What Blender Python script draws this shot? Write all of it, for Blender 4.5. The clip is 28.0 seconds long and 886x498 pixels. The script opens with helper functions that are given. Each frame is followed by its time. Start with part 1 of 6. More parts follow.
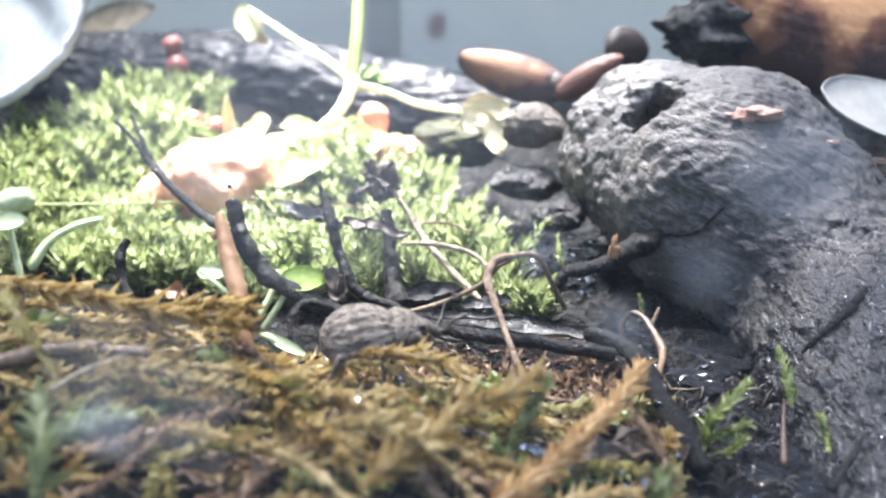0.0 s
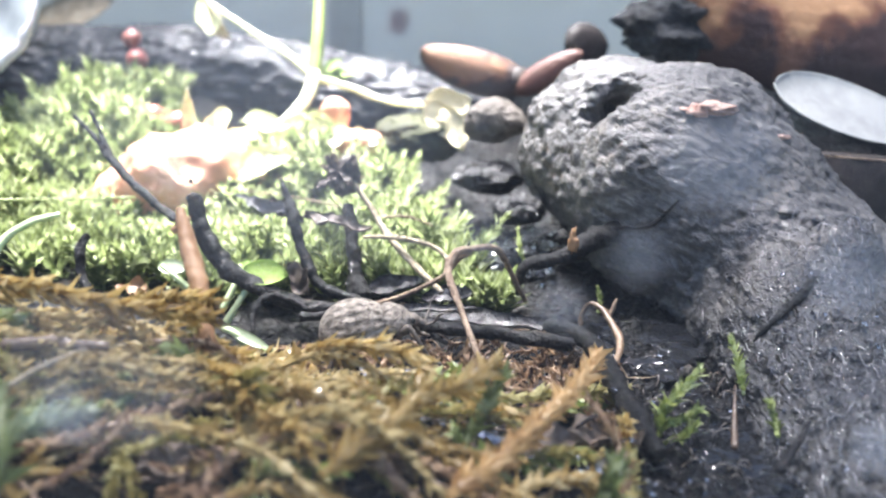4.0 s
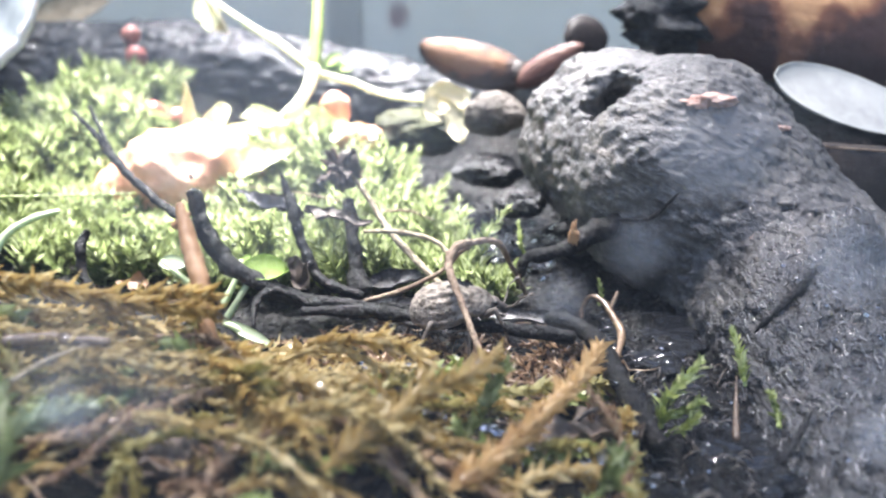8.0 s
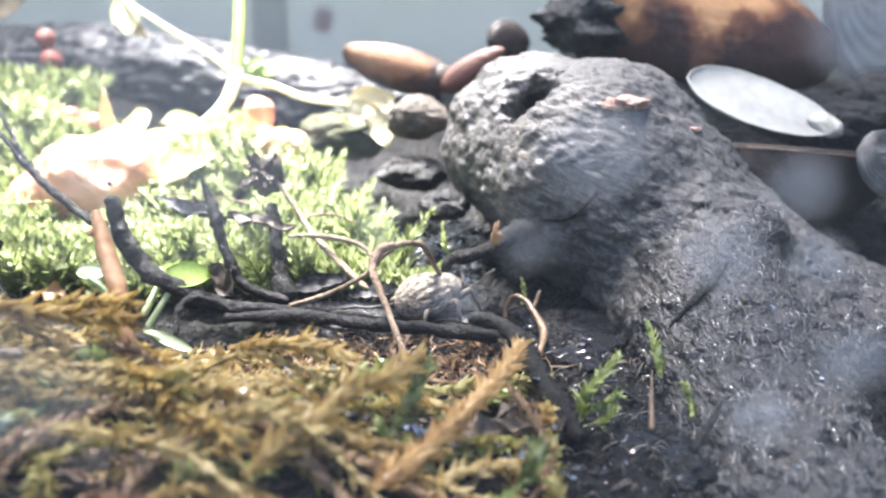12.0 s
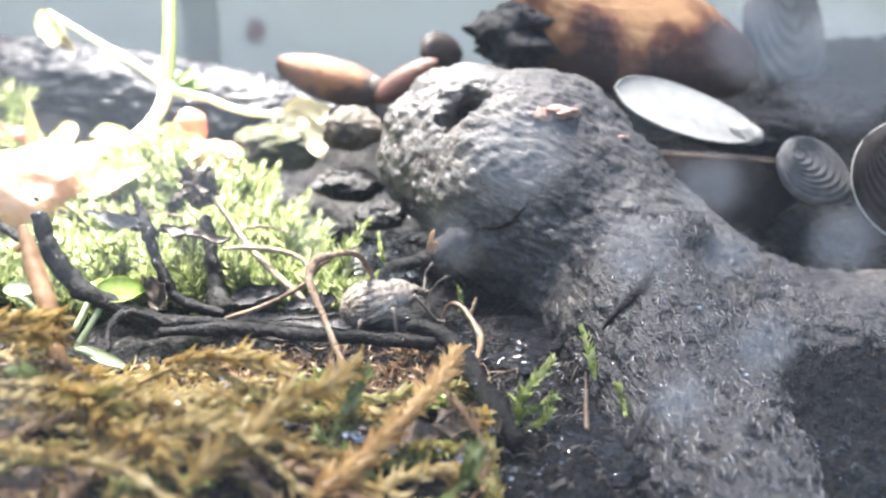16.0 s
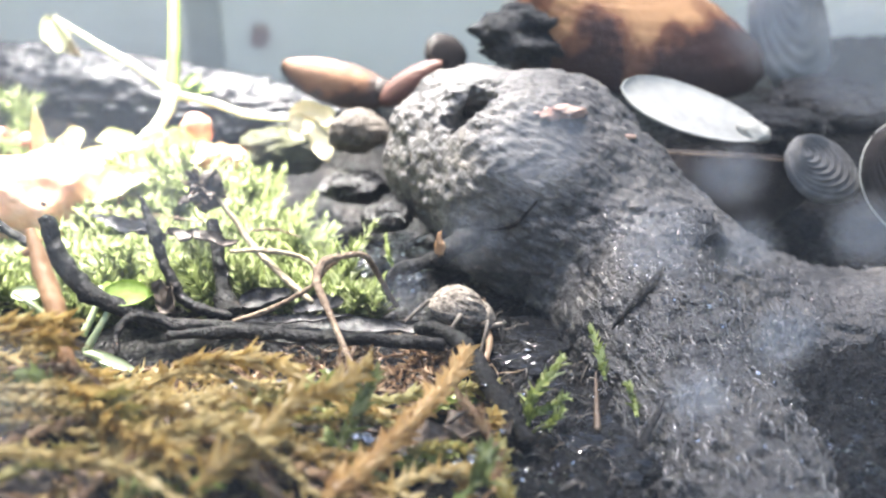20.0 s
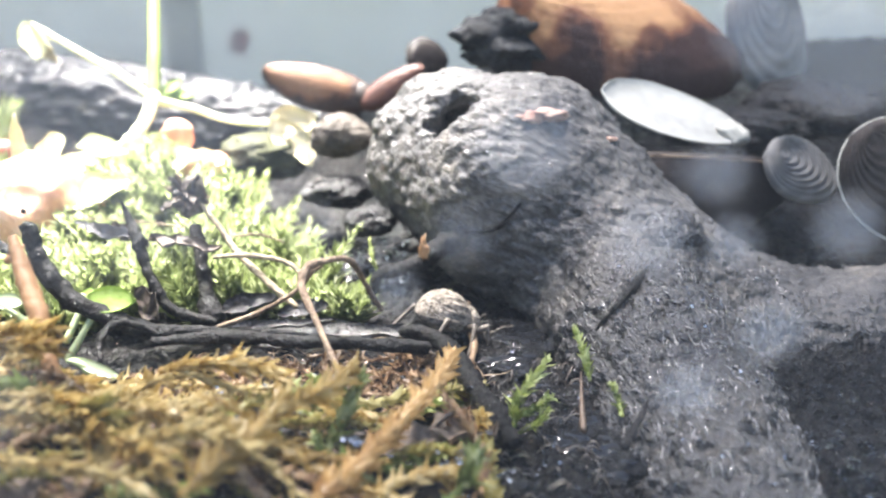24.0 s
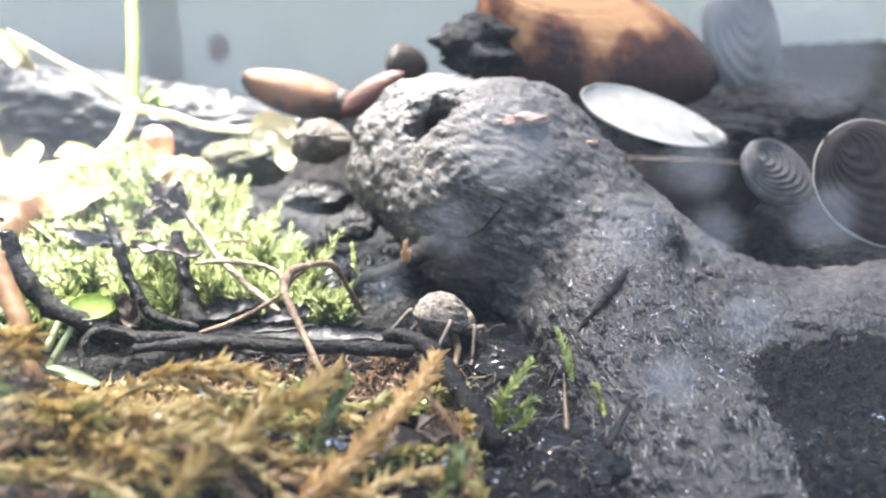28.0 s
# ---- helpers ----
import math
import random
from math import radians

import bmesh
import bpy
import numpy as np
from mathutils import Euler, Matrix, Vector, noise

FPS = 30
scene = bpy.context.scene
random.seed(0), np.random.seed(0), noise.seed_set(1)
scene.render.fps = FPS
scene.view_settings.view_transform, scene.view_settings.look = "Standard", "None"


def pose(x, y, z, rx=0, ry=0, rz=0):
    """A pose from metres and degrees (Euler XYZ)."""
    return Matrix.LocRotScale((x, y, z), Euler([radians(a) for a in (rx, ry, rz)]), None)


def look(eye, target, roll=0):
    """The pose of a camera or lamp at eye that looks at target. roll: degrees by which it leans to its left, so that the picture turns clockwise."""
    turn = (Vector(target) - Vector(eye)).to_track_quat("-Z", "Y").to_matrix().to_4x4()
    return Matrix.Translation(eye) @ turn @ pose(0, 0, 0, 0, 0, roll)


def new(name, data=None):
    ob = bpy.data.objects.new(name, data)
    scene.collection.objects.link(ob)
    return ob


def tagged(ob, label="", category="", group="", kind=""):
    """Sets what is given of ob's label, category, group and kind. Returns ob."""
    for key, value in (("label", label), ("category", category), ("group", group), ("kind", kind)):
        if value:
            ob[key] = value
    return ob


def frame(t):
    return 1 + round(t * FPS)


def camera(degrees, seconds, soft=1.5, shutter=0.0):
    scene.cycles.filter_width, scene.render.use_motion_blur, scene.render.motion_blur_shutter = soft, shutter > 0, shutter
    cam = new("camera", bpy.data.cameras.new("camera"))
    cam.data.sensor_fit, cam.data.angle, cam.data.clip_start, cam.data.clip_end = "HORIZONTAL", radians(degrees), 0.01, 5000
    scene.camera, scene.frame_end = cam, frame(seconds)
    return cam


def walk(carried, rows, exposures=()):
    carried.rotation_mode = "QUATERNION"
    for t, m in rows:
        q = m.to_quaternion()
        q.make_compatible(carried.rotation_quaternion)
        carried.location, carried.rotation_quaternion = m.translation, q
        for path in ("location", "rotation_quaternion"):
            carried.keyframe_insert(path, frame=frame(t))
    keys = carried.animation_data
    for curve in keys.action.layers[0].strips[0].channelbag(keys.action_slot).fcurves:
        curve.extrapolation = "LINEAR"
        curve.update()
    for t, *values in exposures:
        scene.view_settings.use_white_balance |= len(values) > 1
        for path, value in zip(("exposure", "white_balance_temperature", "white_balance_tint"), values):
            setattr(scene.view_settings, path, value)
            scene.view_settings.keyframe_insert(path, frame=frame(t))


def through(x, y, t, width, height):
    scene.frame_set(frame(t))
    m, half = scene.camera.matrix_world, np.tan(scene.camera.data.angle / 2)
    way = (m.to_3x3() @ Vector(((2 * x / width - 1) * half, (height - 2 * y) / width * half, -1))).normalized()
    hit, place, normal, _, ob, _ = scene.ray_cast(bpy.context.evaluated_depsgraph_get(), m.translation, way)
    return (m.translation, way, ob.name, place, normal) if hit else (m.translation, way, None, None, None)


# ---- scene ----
cam = camera(55.16, 28.0, 2.1)
cam.data.dof.use_dof = True
cam.data.dof.focus_distance = 0.070
cam.data.dof.aperture_fstop = 38.0
walk(cam, [
    (0, pose(-0.00146, 0.00194, 0.02998, 72.342, 0.318, 11.282)),
    (0.5, pose(-0.00136, 0.00159, 0.03007, 72.102, 0.125, 10.891)),
    (1, pose(-0.00108, 0.00142, 0.03021, 72.146, -0.086, 10.151)),
    (1.5, pose(-0.00105, 0.00117, 0.03025, 72.241, -0.301, 9.031)),
    (2, pose(-0.00120, 0.00100, 0.03021, 72.116, -0.307, 8.758)),
    (2.5, pose(-0.00106, 0.00105, 0.03023, 72.036, -0.178, 8.923)),
    (3, pose(-0.00097, 0.00115, 0.03006, 72.175, -0.142, 8.848)),
    (3.5, pose(-0.00098, 0.00117, 0.03008, 72.082, -0.138, 8.920)),
    (5.5, pose(-0.00105, 0.00119, 0.03002, 71.886, 0.013, 9.005)),
    (6, pose(-0.00107, 0.00118, 0.03007, 71.775, 0.269, 9.203)),
    (6.5, pose(-0.00106, 0.00115, 0.03014, 71.691, 0.219, 9.207)),
    (7, pose(-0.00112, 0.00118, 0.03007, 71.591, 0.261, 9.370)),
    (7.5, pose(-0.00111, 0.00132, 0.02998, 71.713, 0.345, 9.337)),
    (8, pose(-0.00093, 0.00121, 0.03001, 71.626, 0.299, 8.898)),
    (8.5, pose(-0.00086, 0.00113, 0.02996, 71.659, 0.383, 7.908)),
    (9, pose(-0.00073, 0.00091, 0.03000, 71.649, 0.269, 7.007)),
    (9.5, pose(-0.00078, 0.00093, 0.02996, 71.685, 0.359, 6.838)),
    (10, pose(-0.00068, 0.00082, 0.02998, 71.645, 0.243, 6.580)),
    (10.5, pose(-0.00055, 0.00082, 0.02986, 71.483, 0.415, 6.198)),
    (11, pose(-0.00028, 0.00083, 0.02994, 71.403, 0.331, 5.640)),
    (11.5, pose(-0.00005, 0.00066, 0.03014, 71.661, 0.079, 4.786)),
    (12, pose(-0.00008, 0.00060, 0.03017, 71.833, -0.038, 4.226)),
    (12.5, pose(0.00024, 0.00029, 0.03027, 71.979, -0.279, 3.138)),
    (14.5, pose(0.00032, -0.00007, 0.03024, 72.374, -0.340, 0.675)),
    (15, pose(0.00024, 0.00001, 0.03014, 72.606, -0.182, 0.499)),
    (15.5, pose(0.00018, -0.00012, 0.03013, 72.581, -0.238, 0.217)),
    (16, pose(0.00016, -0.00011, 0.03014, 72.626, -0.247, -0.060)),
    (16.5, pose(0.00014, 0.00001, 0.02997, 72.902, -0.090, -0.015)),
    (17, pose(0.00000, 0.00000, 0.03000, 73.000, -0.000, 0.000)),
    (17.5, pose(0.00010, 0.00014, 0.02991, 72.925, 0.182, 0.286)),
    (18, pose(-0.00007, 0.00004, 0.02988, 72.899, 0.355, 0.279)),
    (18.5, pose(-0.00018, 0.00011, 0.02979, 73.064, 0.501, 0.144)),
    (19, pose(-0.00013, 0.00001, 0.02982, 72.957, 0.387, 0.104)),
    (19.5, pose(-0.00003, 0.00003, 0.02989, 72.686, 0.289, 0.144)),
    (20, pose(-0.00010, 0.00005, 0.02984, 72.870, 0.322, 0.101)),
    (20.5, pose(-0.00008, 0.00003, 0.02986, 72.946, 0.458, 0.054)),
    (21, pose(-0.00010, 0.00015, 0.02974, 73.092, 0.623, -0.062)),
    (21.5, pose(-0.00018, 0.00009, 0.02960, 73.232, 0.718, -0.369)),
    (22, pose(-0.00019, -0.00010, 0.02968, 73.204, 0.636, -0.952)),
    (22.5, pose(-0.00027, -0.00016, 0.02976, 73.159, 0.549, -1.270)),
    (24.5, pose(-0.00033, -0.00020, 0.02981, 73.159, 0.462, -1.215)),
    (25, pose(-0.00027, -0.00005, 0.02980, 73.183, 0.685, -1.003)),
    (25.5, pose(-0.00030, -0.00011, 0.02990, 73.308, 0.667, -1.328)),
    (26, pose(-0.00025, -0.00015, 0.02976, 73.292, 0.747, -1.220)),
    (26.5, pose(-0.00032, -0.00007, 0.02954, 73.425, 1.088, -1.034)),
    (27, pose(-0.00021, -0.00025, 0.02979, 73.384, 0.761, -1.559)),
    (27.5, pose(-0.00025, -0.00047, 0.02982, 73.438, 0.689, -2.048)),
    (28, pose(-0.00050, -0.00057, 0.02961, 73.625, 0.656, -2.671)),
], exposures=[(0, 1.31, 6350, 14), (9, 1.37, 6400, 14), (15, 1.62, 6800, 12), (28, 1.62, 6850, 12)])

# ---- daylight over the open tank, and the tank's lamp above the fruit ----
world = bpy.data.worlds.new("daylight")
scene.world = world
world.use_nodes = True
wn = world.node_tree
sky = wn.nodes.new("ShaderNodeTexSky")
sky.sky_type, sky.sun_disc = "NISHITA", False
sky.sun_elevation, sky.sun_rotation = radians(82), radians(-73)
wn.links.new(sky.outputs[0], wn.nodes["Background"].inputs[0])
wn.nodes["Background"].inputs[1].default_value = 0.14

sun = new("sun", bpy.data.lights.new("sun", "SUN"))
sun.data.energy, sun.data.angle, sun.data.color = 2.3, radians(7), (1.0, 0.97, 0.94)
sun.matrix_world = look((-0.16, 0.15, 1.25), (0, 0.1, 0))

lamp = new("tank_lamp", bpy.data.lights.new("tank_lamp", "SPOT"))
lamp.data.energy, lamp.data.spot_size, lamp.data.spot_blend = 31.0, radians(24.5), 1.0
lamp.data.shadow_soft_size, lamp.data.color = 0.035, (1.0, 0.99, 0.97)
lamp.matrix_world = look((-0.070, 0.190, 0.21), (-0.040, 0.118, 0.008))

MM = 0.001


# ---- numbers and shapes ----
def grain(p, scale, seed=0):
    """Smooth noise of -1 to 1 at many places."""
    q = np.asarray(p, float) * scale + seed * 17.31
    i = np.floor(q).astype(np.int64)
    f = q - i
    f = f * f * (3 - 2 * f)
    out = np.zeros(len(q))
    for dx in (0, 1):
        for dy in (0, 1):
            for dz in (0, 1):
                h = (i[:, 0] + dx) * 374761393 + (i[:, 1] + dy) * 668265263 + (i[:, 2] + dz) * 2147483647 + seed * 1013904223
                h = (h ^ (h >> 13)) * 1274126177 & 0x7FFFFFFF
                h = (h ^ (h >> 16)) & 0xFFFFF
                w = (f[:, 0] if dx else 1 - f[:, 0]) * (f[:, 1] if dy else 1 - f[:, 1]) * (f[:, 2] if dz else 1 - f[:, 2])
                out += w * (h / 524287.5 - 1)
    return out


def rough(p, scale, seed=0, octaves=3):
    return sum(grain(p, scale * 2**k, seed + k) * 0.5**k for k in range(octaves))


def capsule(p, a, b, ra, rb, squash=1.0):
    a, b = np.array(a), np.array(b)
    d, q = b - a, p - a
    t = np.clip((q @ d) / (d @ d), 0, 1)
    off = q - t[:, None] * d
    off[:, 2] /= squash
    return np.linalg.norm(off, axis=1) - (ra + (rb - ra) * t)


def blend(a, b, k):
    h = np.clip(0.5 + 0.5 * (b - a) / k, 0, 1)
    return b + (a - b) * h - k * h * (1 - h)


def carve(a, b, k):
    return -blend(-a, b, k)


def skin(field, low, high, step):
    """A mesh on the zero surface of a field."""
    n = [int(math.ceil((h - l) / step)) + 1 for l, h in zip(low, high)]
    ax = [low[k] + step * np.arange(n[k]) for k in range(3)]
    g = np.stack(np.meshgrid(*ax, indexing="ij"), -1).reshape(-1, 3)
    d = field(g).reshape(n)
    s = d < 0
    c = [m - 1 for m in n]
    total, count = np.zeros((*c, 3)), np.zeros(c)
    corner = [(i, j, k) for i in (0, 1) for j in (0, 1) for k in (0, 1)]
    cut = lambda o, arr: arr[o[0]:o[0] + c[0], o[1]:o[1] + c[1], o[2]:o[2] + c[2]]
    for a in corner:
        for k in range(3):
            if a[k] == 0:
                b = tuple(1 if m == k else a[m] for m in range(3))
                da, db = cut(a, d), cut(b, d)
                cross = cut(a, s) != cut(b, s)
                t = np.where(cross, da / np.where(cross, da - db, 1), 0)
                at = np.zeros((*c, 3)) + np.array(a, float)
                at[..., k] += t
                total += at * cross[..., None]
                count += cross
    live = count > 0
    ids = np.full(c, -1)
    ids[live] = np.arange(live.sum())
    base = np.stack(np.meshgrid(*[np.arange(m) for m in c], indexing="ij"), -1)[live]
    verts = np.array(low) + step * (base + total[live] / count[live][:, None])
    faces = []
    for k in range(3):
        u, v = (k + 1) % 3, (k + 2) % 3
        lo = [slice(1, c[m]) for m in range(3)]
        lo[k] = slice(0, c[k])
        hi = list(lo)
        hi[k] = slice(1, c[k] + 1)
        sa, sb = s[tuple(lo)], s[tuple(hi)]
        where = np.argwhere(sa != sb)
        if not len(where):
            continue
        flip = sa[tuple(where.T)]
        at = where + np.array([0 if m == k else 1 for m in range(3)])
        eu, ev = np.eye(3, dtype=int)[u], np.eye(3, dtype=int)[v]
        quad = [ids[tuple((at - o).T)] for o in (eu + ev, ev, 0 * eu, eu)]
        quad = np.stack(quad, 1)
        quad[~flip] = quad[~flip][:, ::-1]
        faces.append(quad)
    faces = np.concatenate(faces)
    return verts, faces[(faces >= 0).all(1)]


def finer(verts, quads):
    """Cuts each four-sided face into four."""
    quads = np.asarray(quads)
    n, m = len(verts), len(quads)
    ends = np.sort(np.stack([quads, np.roll(quads, -1, 1)], -1).reshape(-1, 2), 1)
    edges, which = np.unique(ends[:, 0] * n + ends[:, 1], return_inverse=True)
    a, b = edges // n, edges % n
    mid = which.reshape(m, 4) + n
    centre = np.arange(m) + n + len(edges)
    v = np.vstack([verts, (verts[a] + verts[b]) / 2, verts[quads].mean(1)])
    f = np.concatenate([np.stack([quads[:, k], mid[:, k], centre, mid[:, k - 1]], 1) for k in range(4)])
    return v, f


def outward(verts, quads):
    """Normals of the corners."""
    n = np.cross(verts[quads[:, 2]] - verts[quads[:, 0]], verts[quads[:, 3]] - verts[quads[:, 1]])
    out = np.zeros_like(verts)
    for k in range(4):
        for c in range(3):
            out[:, c] += np.bincount(quads[:, k], n[:, c], len(verts))
    return out / (np.linalg.norm(out, axis=1)[:, None] + 1e-15)


def wrinkles(q, way, scale, long, seed):
    """Ridges that run along a way, for places in millimetres."""
    u = unit(np.array(way, float))
    v = unit(cross(u, [0, 0, 1]))
    w = cross(u, v)
    p = np.stack([q @ u / long, q @ v, q @ w], 1)
    p = p + 0.35 * np.stack([grain(p, scale * 0.5, seed + 7 + k) for k in range(3)], 1) / scale
    return 1 - 1.6 * np.abs(grain(p, scale, seed)) + 0.6 * grain(p, scale * 2.1, seed + 3)


def as_mesh(name, verts, faces, smooth=True):
    me = bpy.data.meshes.new(name)
    me.from_pydata(np.asarray(verts, float).tolist(), [], faces.tolist() if isinstance(faces, np.ndarray) else faces)
    if smooth:
        me.shade_smooth()
    me.update()
    return me


def spline(points, count):
    p = np.array(points, float)
    if len(p) == 2:
        return p[0] + (p[1] - p[0]) * np.linspace(0, 1, count)[:, None]
    ext = np.vstack([2 * p[0] - p[1], p, 2 * p[-1] - p[-2]])
    out = []
    for t in np.linspace(0, len(p) - 1 - 1e-9, count):
        i = int(t)
        f = t - i
        a, b, c, d = ext[i:i + 4]
        out.append(0.5 * (2 * b + (c - a) * f + (2 * a - 5 * b + 4 * c - d) * f * f + (3 * b - a - 3 * c + d) * f**3))
    return np.array(out)


def tube(points, radii, sides=8, rings=None, lump=0.12, flat=1.0, seed=0):
    """A bent, knobbly round stem; radii in millimetres; flat below 1 squashes it upright."""
    rings = rings or max(6, 5 * len(points))
    c = spline(points, rings)
    r = np.interp(np.linspace(0, 1, rings), np.linspace(0, 1, len(radii)), radii) * MM
    t = np.gradient(c, axis=0)
    t /= np.linalg.norm(t, axis=1)[:, None] + 1e-12
    up = np.array([0.13, 0.21, 0.97])
    side = np.cross(t, up)
    side /= np.linalg.norm(side, axis=1)[:, None] + 1e-12
    top = np.cross(side, t)
    a = np.arange(sides) * 2 * np.pi / sides
    ring = np.cos(a)[None, :, None] * side[:, None] + flat * np.sin(a)[None, :, None] * top[:, None]
    v = c[:, None] + ring * r[:, None, None]
    v = v.reshape(-1, 3)
    if lump:
        k = 1 + lump * rough(v, 1.3 / (r.mean() * 2.0), seed, 2)
        cc = np.repeat(c, sides, 0)
        v = cc + (v - cc) * k[:, None]
    f = []
    for i in range(rings - 1):
        for j in range(sides):
            n = (j + 1) % sides
            f.append((i * sides + j, i * sides + n, (i + 1) * sides + n, (i + 1) * sides + j))
    m = len(v)
    v = np.vstack([v, c[0] - t[0] * r[0] * 0.5, c[-1] + t[-1] * r[-1] * 0.5])
    for j in range(sides):
        n = (j + 1) % sides
        f.append((n, j, m))
        f.append(((rings - 1) * sides + j, (rings - 1) * sides + n, m + 1))
    return v, f


def join(pieces):
    vs, fs, n = [], [], 0
    for v, f in pieces:
        vs.append(np.asarray(v))
        fs += [tuple(int(i) + n for i in q) for q in f]
        n += len(v)
    return np.vstack(vs), fs


def blob(center, size, lump=0.15, seed=0, rings=14, sides=18, freq=1.2):
    u, v = np.meshgrid(np.linspace(0, np.pi, rings)[1:-1], np.arange(sides) * 2 * np.pi / sides, indexing="ij")
    d = np.stack([np.sin(u) * np.cos(v), np.sin(u) * np.sin(v), np.cos(u)], -1).reshape(-1, 3)
    d = np.vstack([d, [0, 0, 1], [0, 0, -1]])
    k = 1 + lump * rough(d, freq, seed, 5)
    p = np.array(center) + d * k[:, None] * np.array(size) * MM
    f, m = [], rings - 2
    for i in range(m - 1):
        for j in range(sides):
            n = (j + 1) % sides
            f.append((i * sides + j, (i + 1) * sides + j, (i + 1) * sides + n, i * sides + n))
    for j in range(sides):
        n = (j + 1) % sides
        f.append((j, n, m * sides))
        f.append(((m - 1) * sides + n, (m - 1) * sides + j, m * sides + 1))
    return p, f


def part(name, mesh, material, parent=None, label="", verts=None):
    """Links one mesh as a part of a thing."""
    me = as_mesh(name, *mesh) if isinstance(mesh, tuple) else mesh
    if not me.materials:
        me.materials.append(material)
    ob = new(name, me)
    if parent is not None:
        ob.parent = parent
    if label:
        tagged(ob, label)
    return ob


def thing(name, label, category, group="", kind="", mesh=None, material=None):
    if mesh is None:
        ob = new(name)
        ob.empty_display_size = 0.005
    else:
        ob = part(name, mesh, material)
    return tagged(ob, label, category, group, kind)


# ---- materials ----
def surface(name, colours, rough_range=(0.4, 0.7), big=60.0, fine=900.0, bump=0.4, depth=0.0003, wet=0.0, through=0.0, metal=0.0, island=0.0, spec=0.5, stretch=(1, 1, 1), contrast=(0.3, 0.7), grains=0.0, gloss=0.07):
    """Noise at two scales between several colours, with relief; wet adds a gloss coat, through lets light pass."""
    m = bpy.data.materials.new(name)
    m.use_nodes = True
    t = m.node_tree
    n, l = t.nodes, t.links
    b = n["Principled BSDF"]
    co = n.new("ShaderNodeTexCoord")
    mp = n.new("ShaderNodeMapping")
    mp.inputs["Scale"].default_value = stretch
    l.new(co.outputs["Object"], mp.inputs[0])
    n1, n2 = n.new("ShaderNodeTexNoise"), n.new("ShaderNodeTexNoise")
    n1.inputs["Scale"].default_value, n1.inputs["Detail"].default_value, n1.inputs["Roughness"].default_value = big, 6, 0.62
    n2.inputs["Scale"].default_value, n2.inputs["Detail"].default_value, n2.inputs["Roughness"].default_value = fine, 5, 0.6
    l.new(mp.outputs[0], n1.inputs["Vector"])
    l.new(mp.outputs[0], n2.inputs["Vector"])
    mix = n.new("ShaderNodeMath")
    mix.operation = "MULTIPLY_ADD"
    l.new(n2.outputs["Fac"], mix.inputs[0])
    mix.inputs[1].default_value = 0.45
    half = n.new("ShaderNodeMath")
    half.operation = "MULTIPLY_ADD"
    l.new(n1.outputs["Fac"], half.inputs[0])
    half.inputs[1].default_value, half.inputs[2].default_value = 0.75, -0.1
    l.new(half.outputs[0], mix.inputs[2])
    value = mix.outputs[0]
    if island:
        geo = n.new("ShaderNodeNewGeometry")
        add = n.new("ShaderNodeMath")
        add.operation = "MULTIPLY_ADD"
        l.new(geo.outputs["Random Per Island"], add.inputs[0])
        add.inputs[1].default_value = island
        sub = n.new("ShaderNodeMath")
        sub.operation = "SUBTRACT"
        l.new(value, sub.inputs[0])
        sub.inputs[1].default_value = island / 2
        l.new(sub.outputs[0], add.inputs[2])
        value = add.outputs[0]
    ramp = n.new("ShaderNodeValToRGB")
    l.new(value, ramp.inputs[0])
    e = ramp.color_ramp.elements
    while len(e) < len(colours):
        e.new(0.5)
    for k, c in enumerate(colours):
        e[k].position = contrast[0] + (contrast[1] - contrast[0]) * k / max(1, len(colours) - 1)
        e[k].color = (*c, 1)
    l.new(ramp.outputs[0], b.inputs["Base Color"])
    rr = n.new("ShaderNodeMapRange")
    l.new(n1.outputs["Fac"], rr.inputs[0])
    rr.inputs[1].default_value, rr.inputs[2].default_value = 0.3, 0.7
    rr.inputs[3].default_value, rr.inputs[4].default_value = rough_range
    l.new(rr.outputs[0], b.inputs["Roughness"])
    b.inputs["Metallic"].default_value = metal
    b.inputs["Specular IOR Level"].default_value = spec
    b.inputs["Coat Weight"].default_value, b.inputs["Coat Roughness"].default_value = wet, gloss
    if bump:
        bp = n.new("ShaderNodeBump")
        bp.inputs["Strength"].default_value, bp.inputs["Distance"].default_value = bump, depth
        l.new(n2.outputs["Fac"], bp.inputs["Height"])
        if grains:
            cells, lumps = n.new("ShaderNodeTexVoronoi"), n.new("ShaderNodeBump")
            cells.inputs["Scale"].default_value, cells.inputs["Randomness"].default_value = grains, 1.0
            l.new(mp.outputs[0], cells.inputs["Vector"])
            lumps.invert = True
            lumps.inputs["Strength"].default_value, lumps.inputs["Distance"].default_value = 1.0, 0.8 / grains
            l.new(cells.outputs["Distance"], lumps.inputs["Height"])
            l.new(lumps.outputs[0], bp.inputs["Normal"])
        l.new(bp.outputs[0], b.inputs["Normal"])
        l.new(bp.outputs[0], b.inputs["Coat Normal"])
    if through:
        tr, ms = n.new("ShaderNodeBsdfTranslucent"), n.new("ShaderNodeMixShader")
        l.new(ramp.outputs[0], tr.inputs[0])
        ms.inputs[0].default_value = through
        l.new(b.outputs[0], ms.inputs[1])
        l.new(tr.outputs[0], ms.inputs[2])
        l.new(ms.outputs[0], n["Material Output"].inputs[0])
    return m


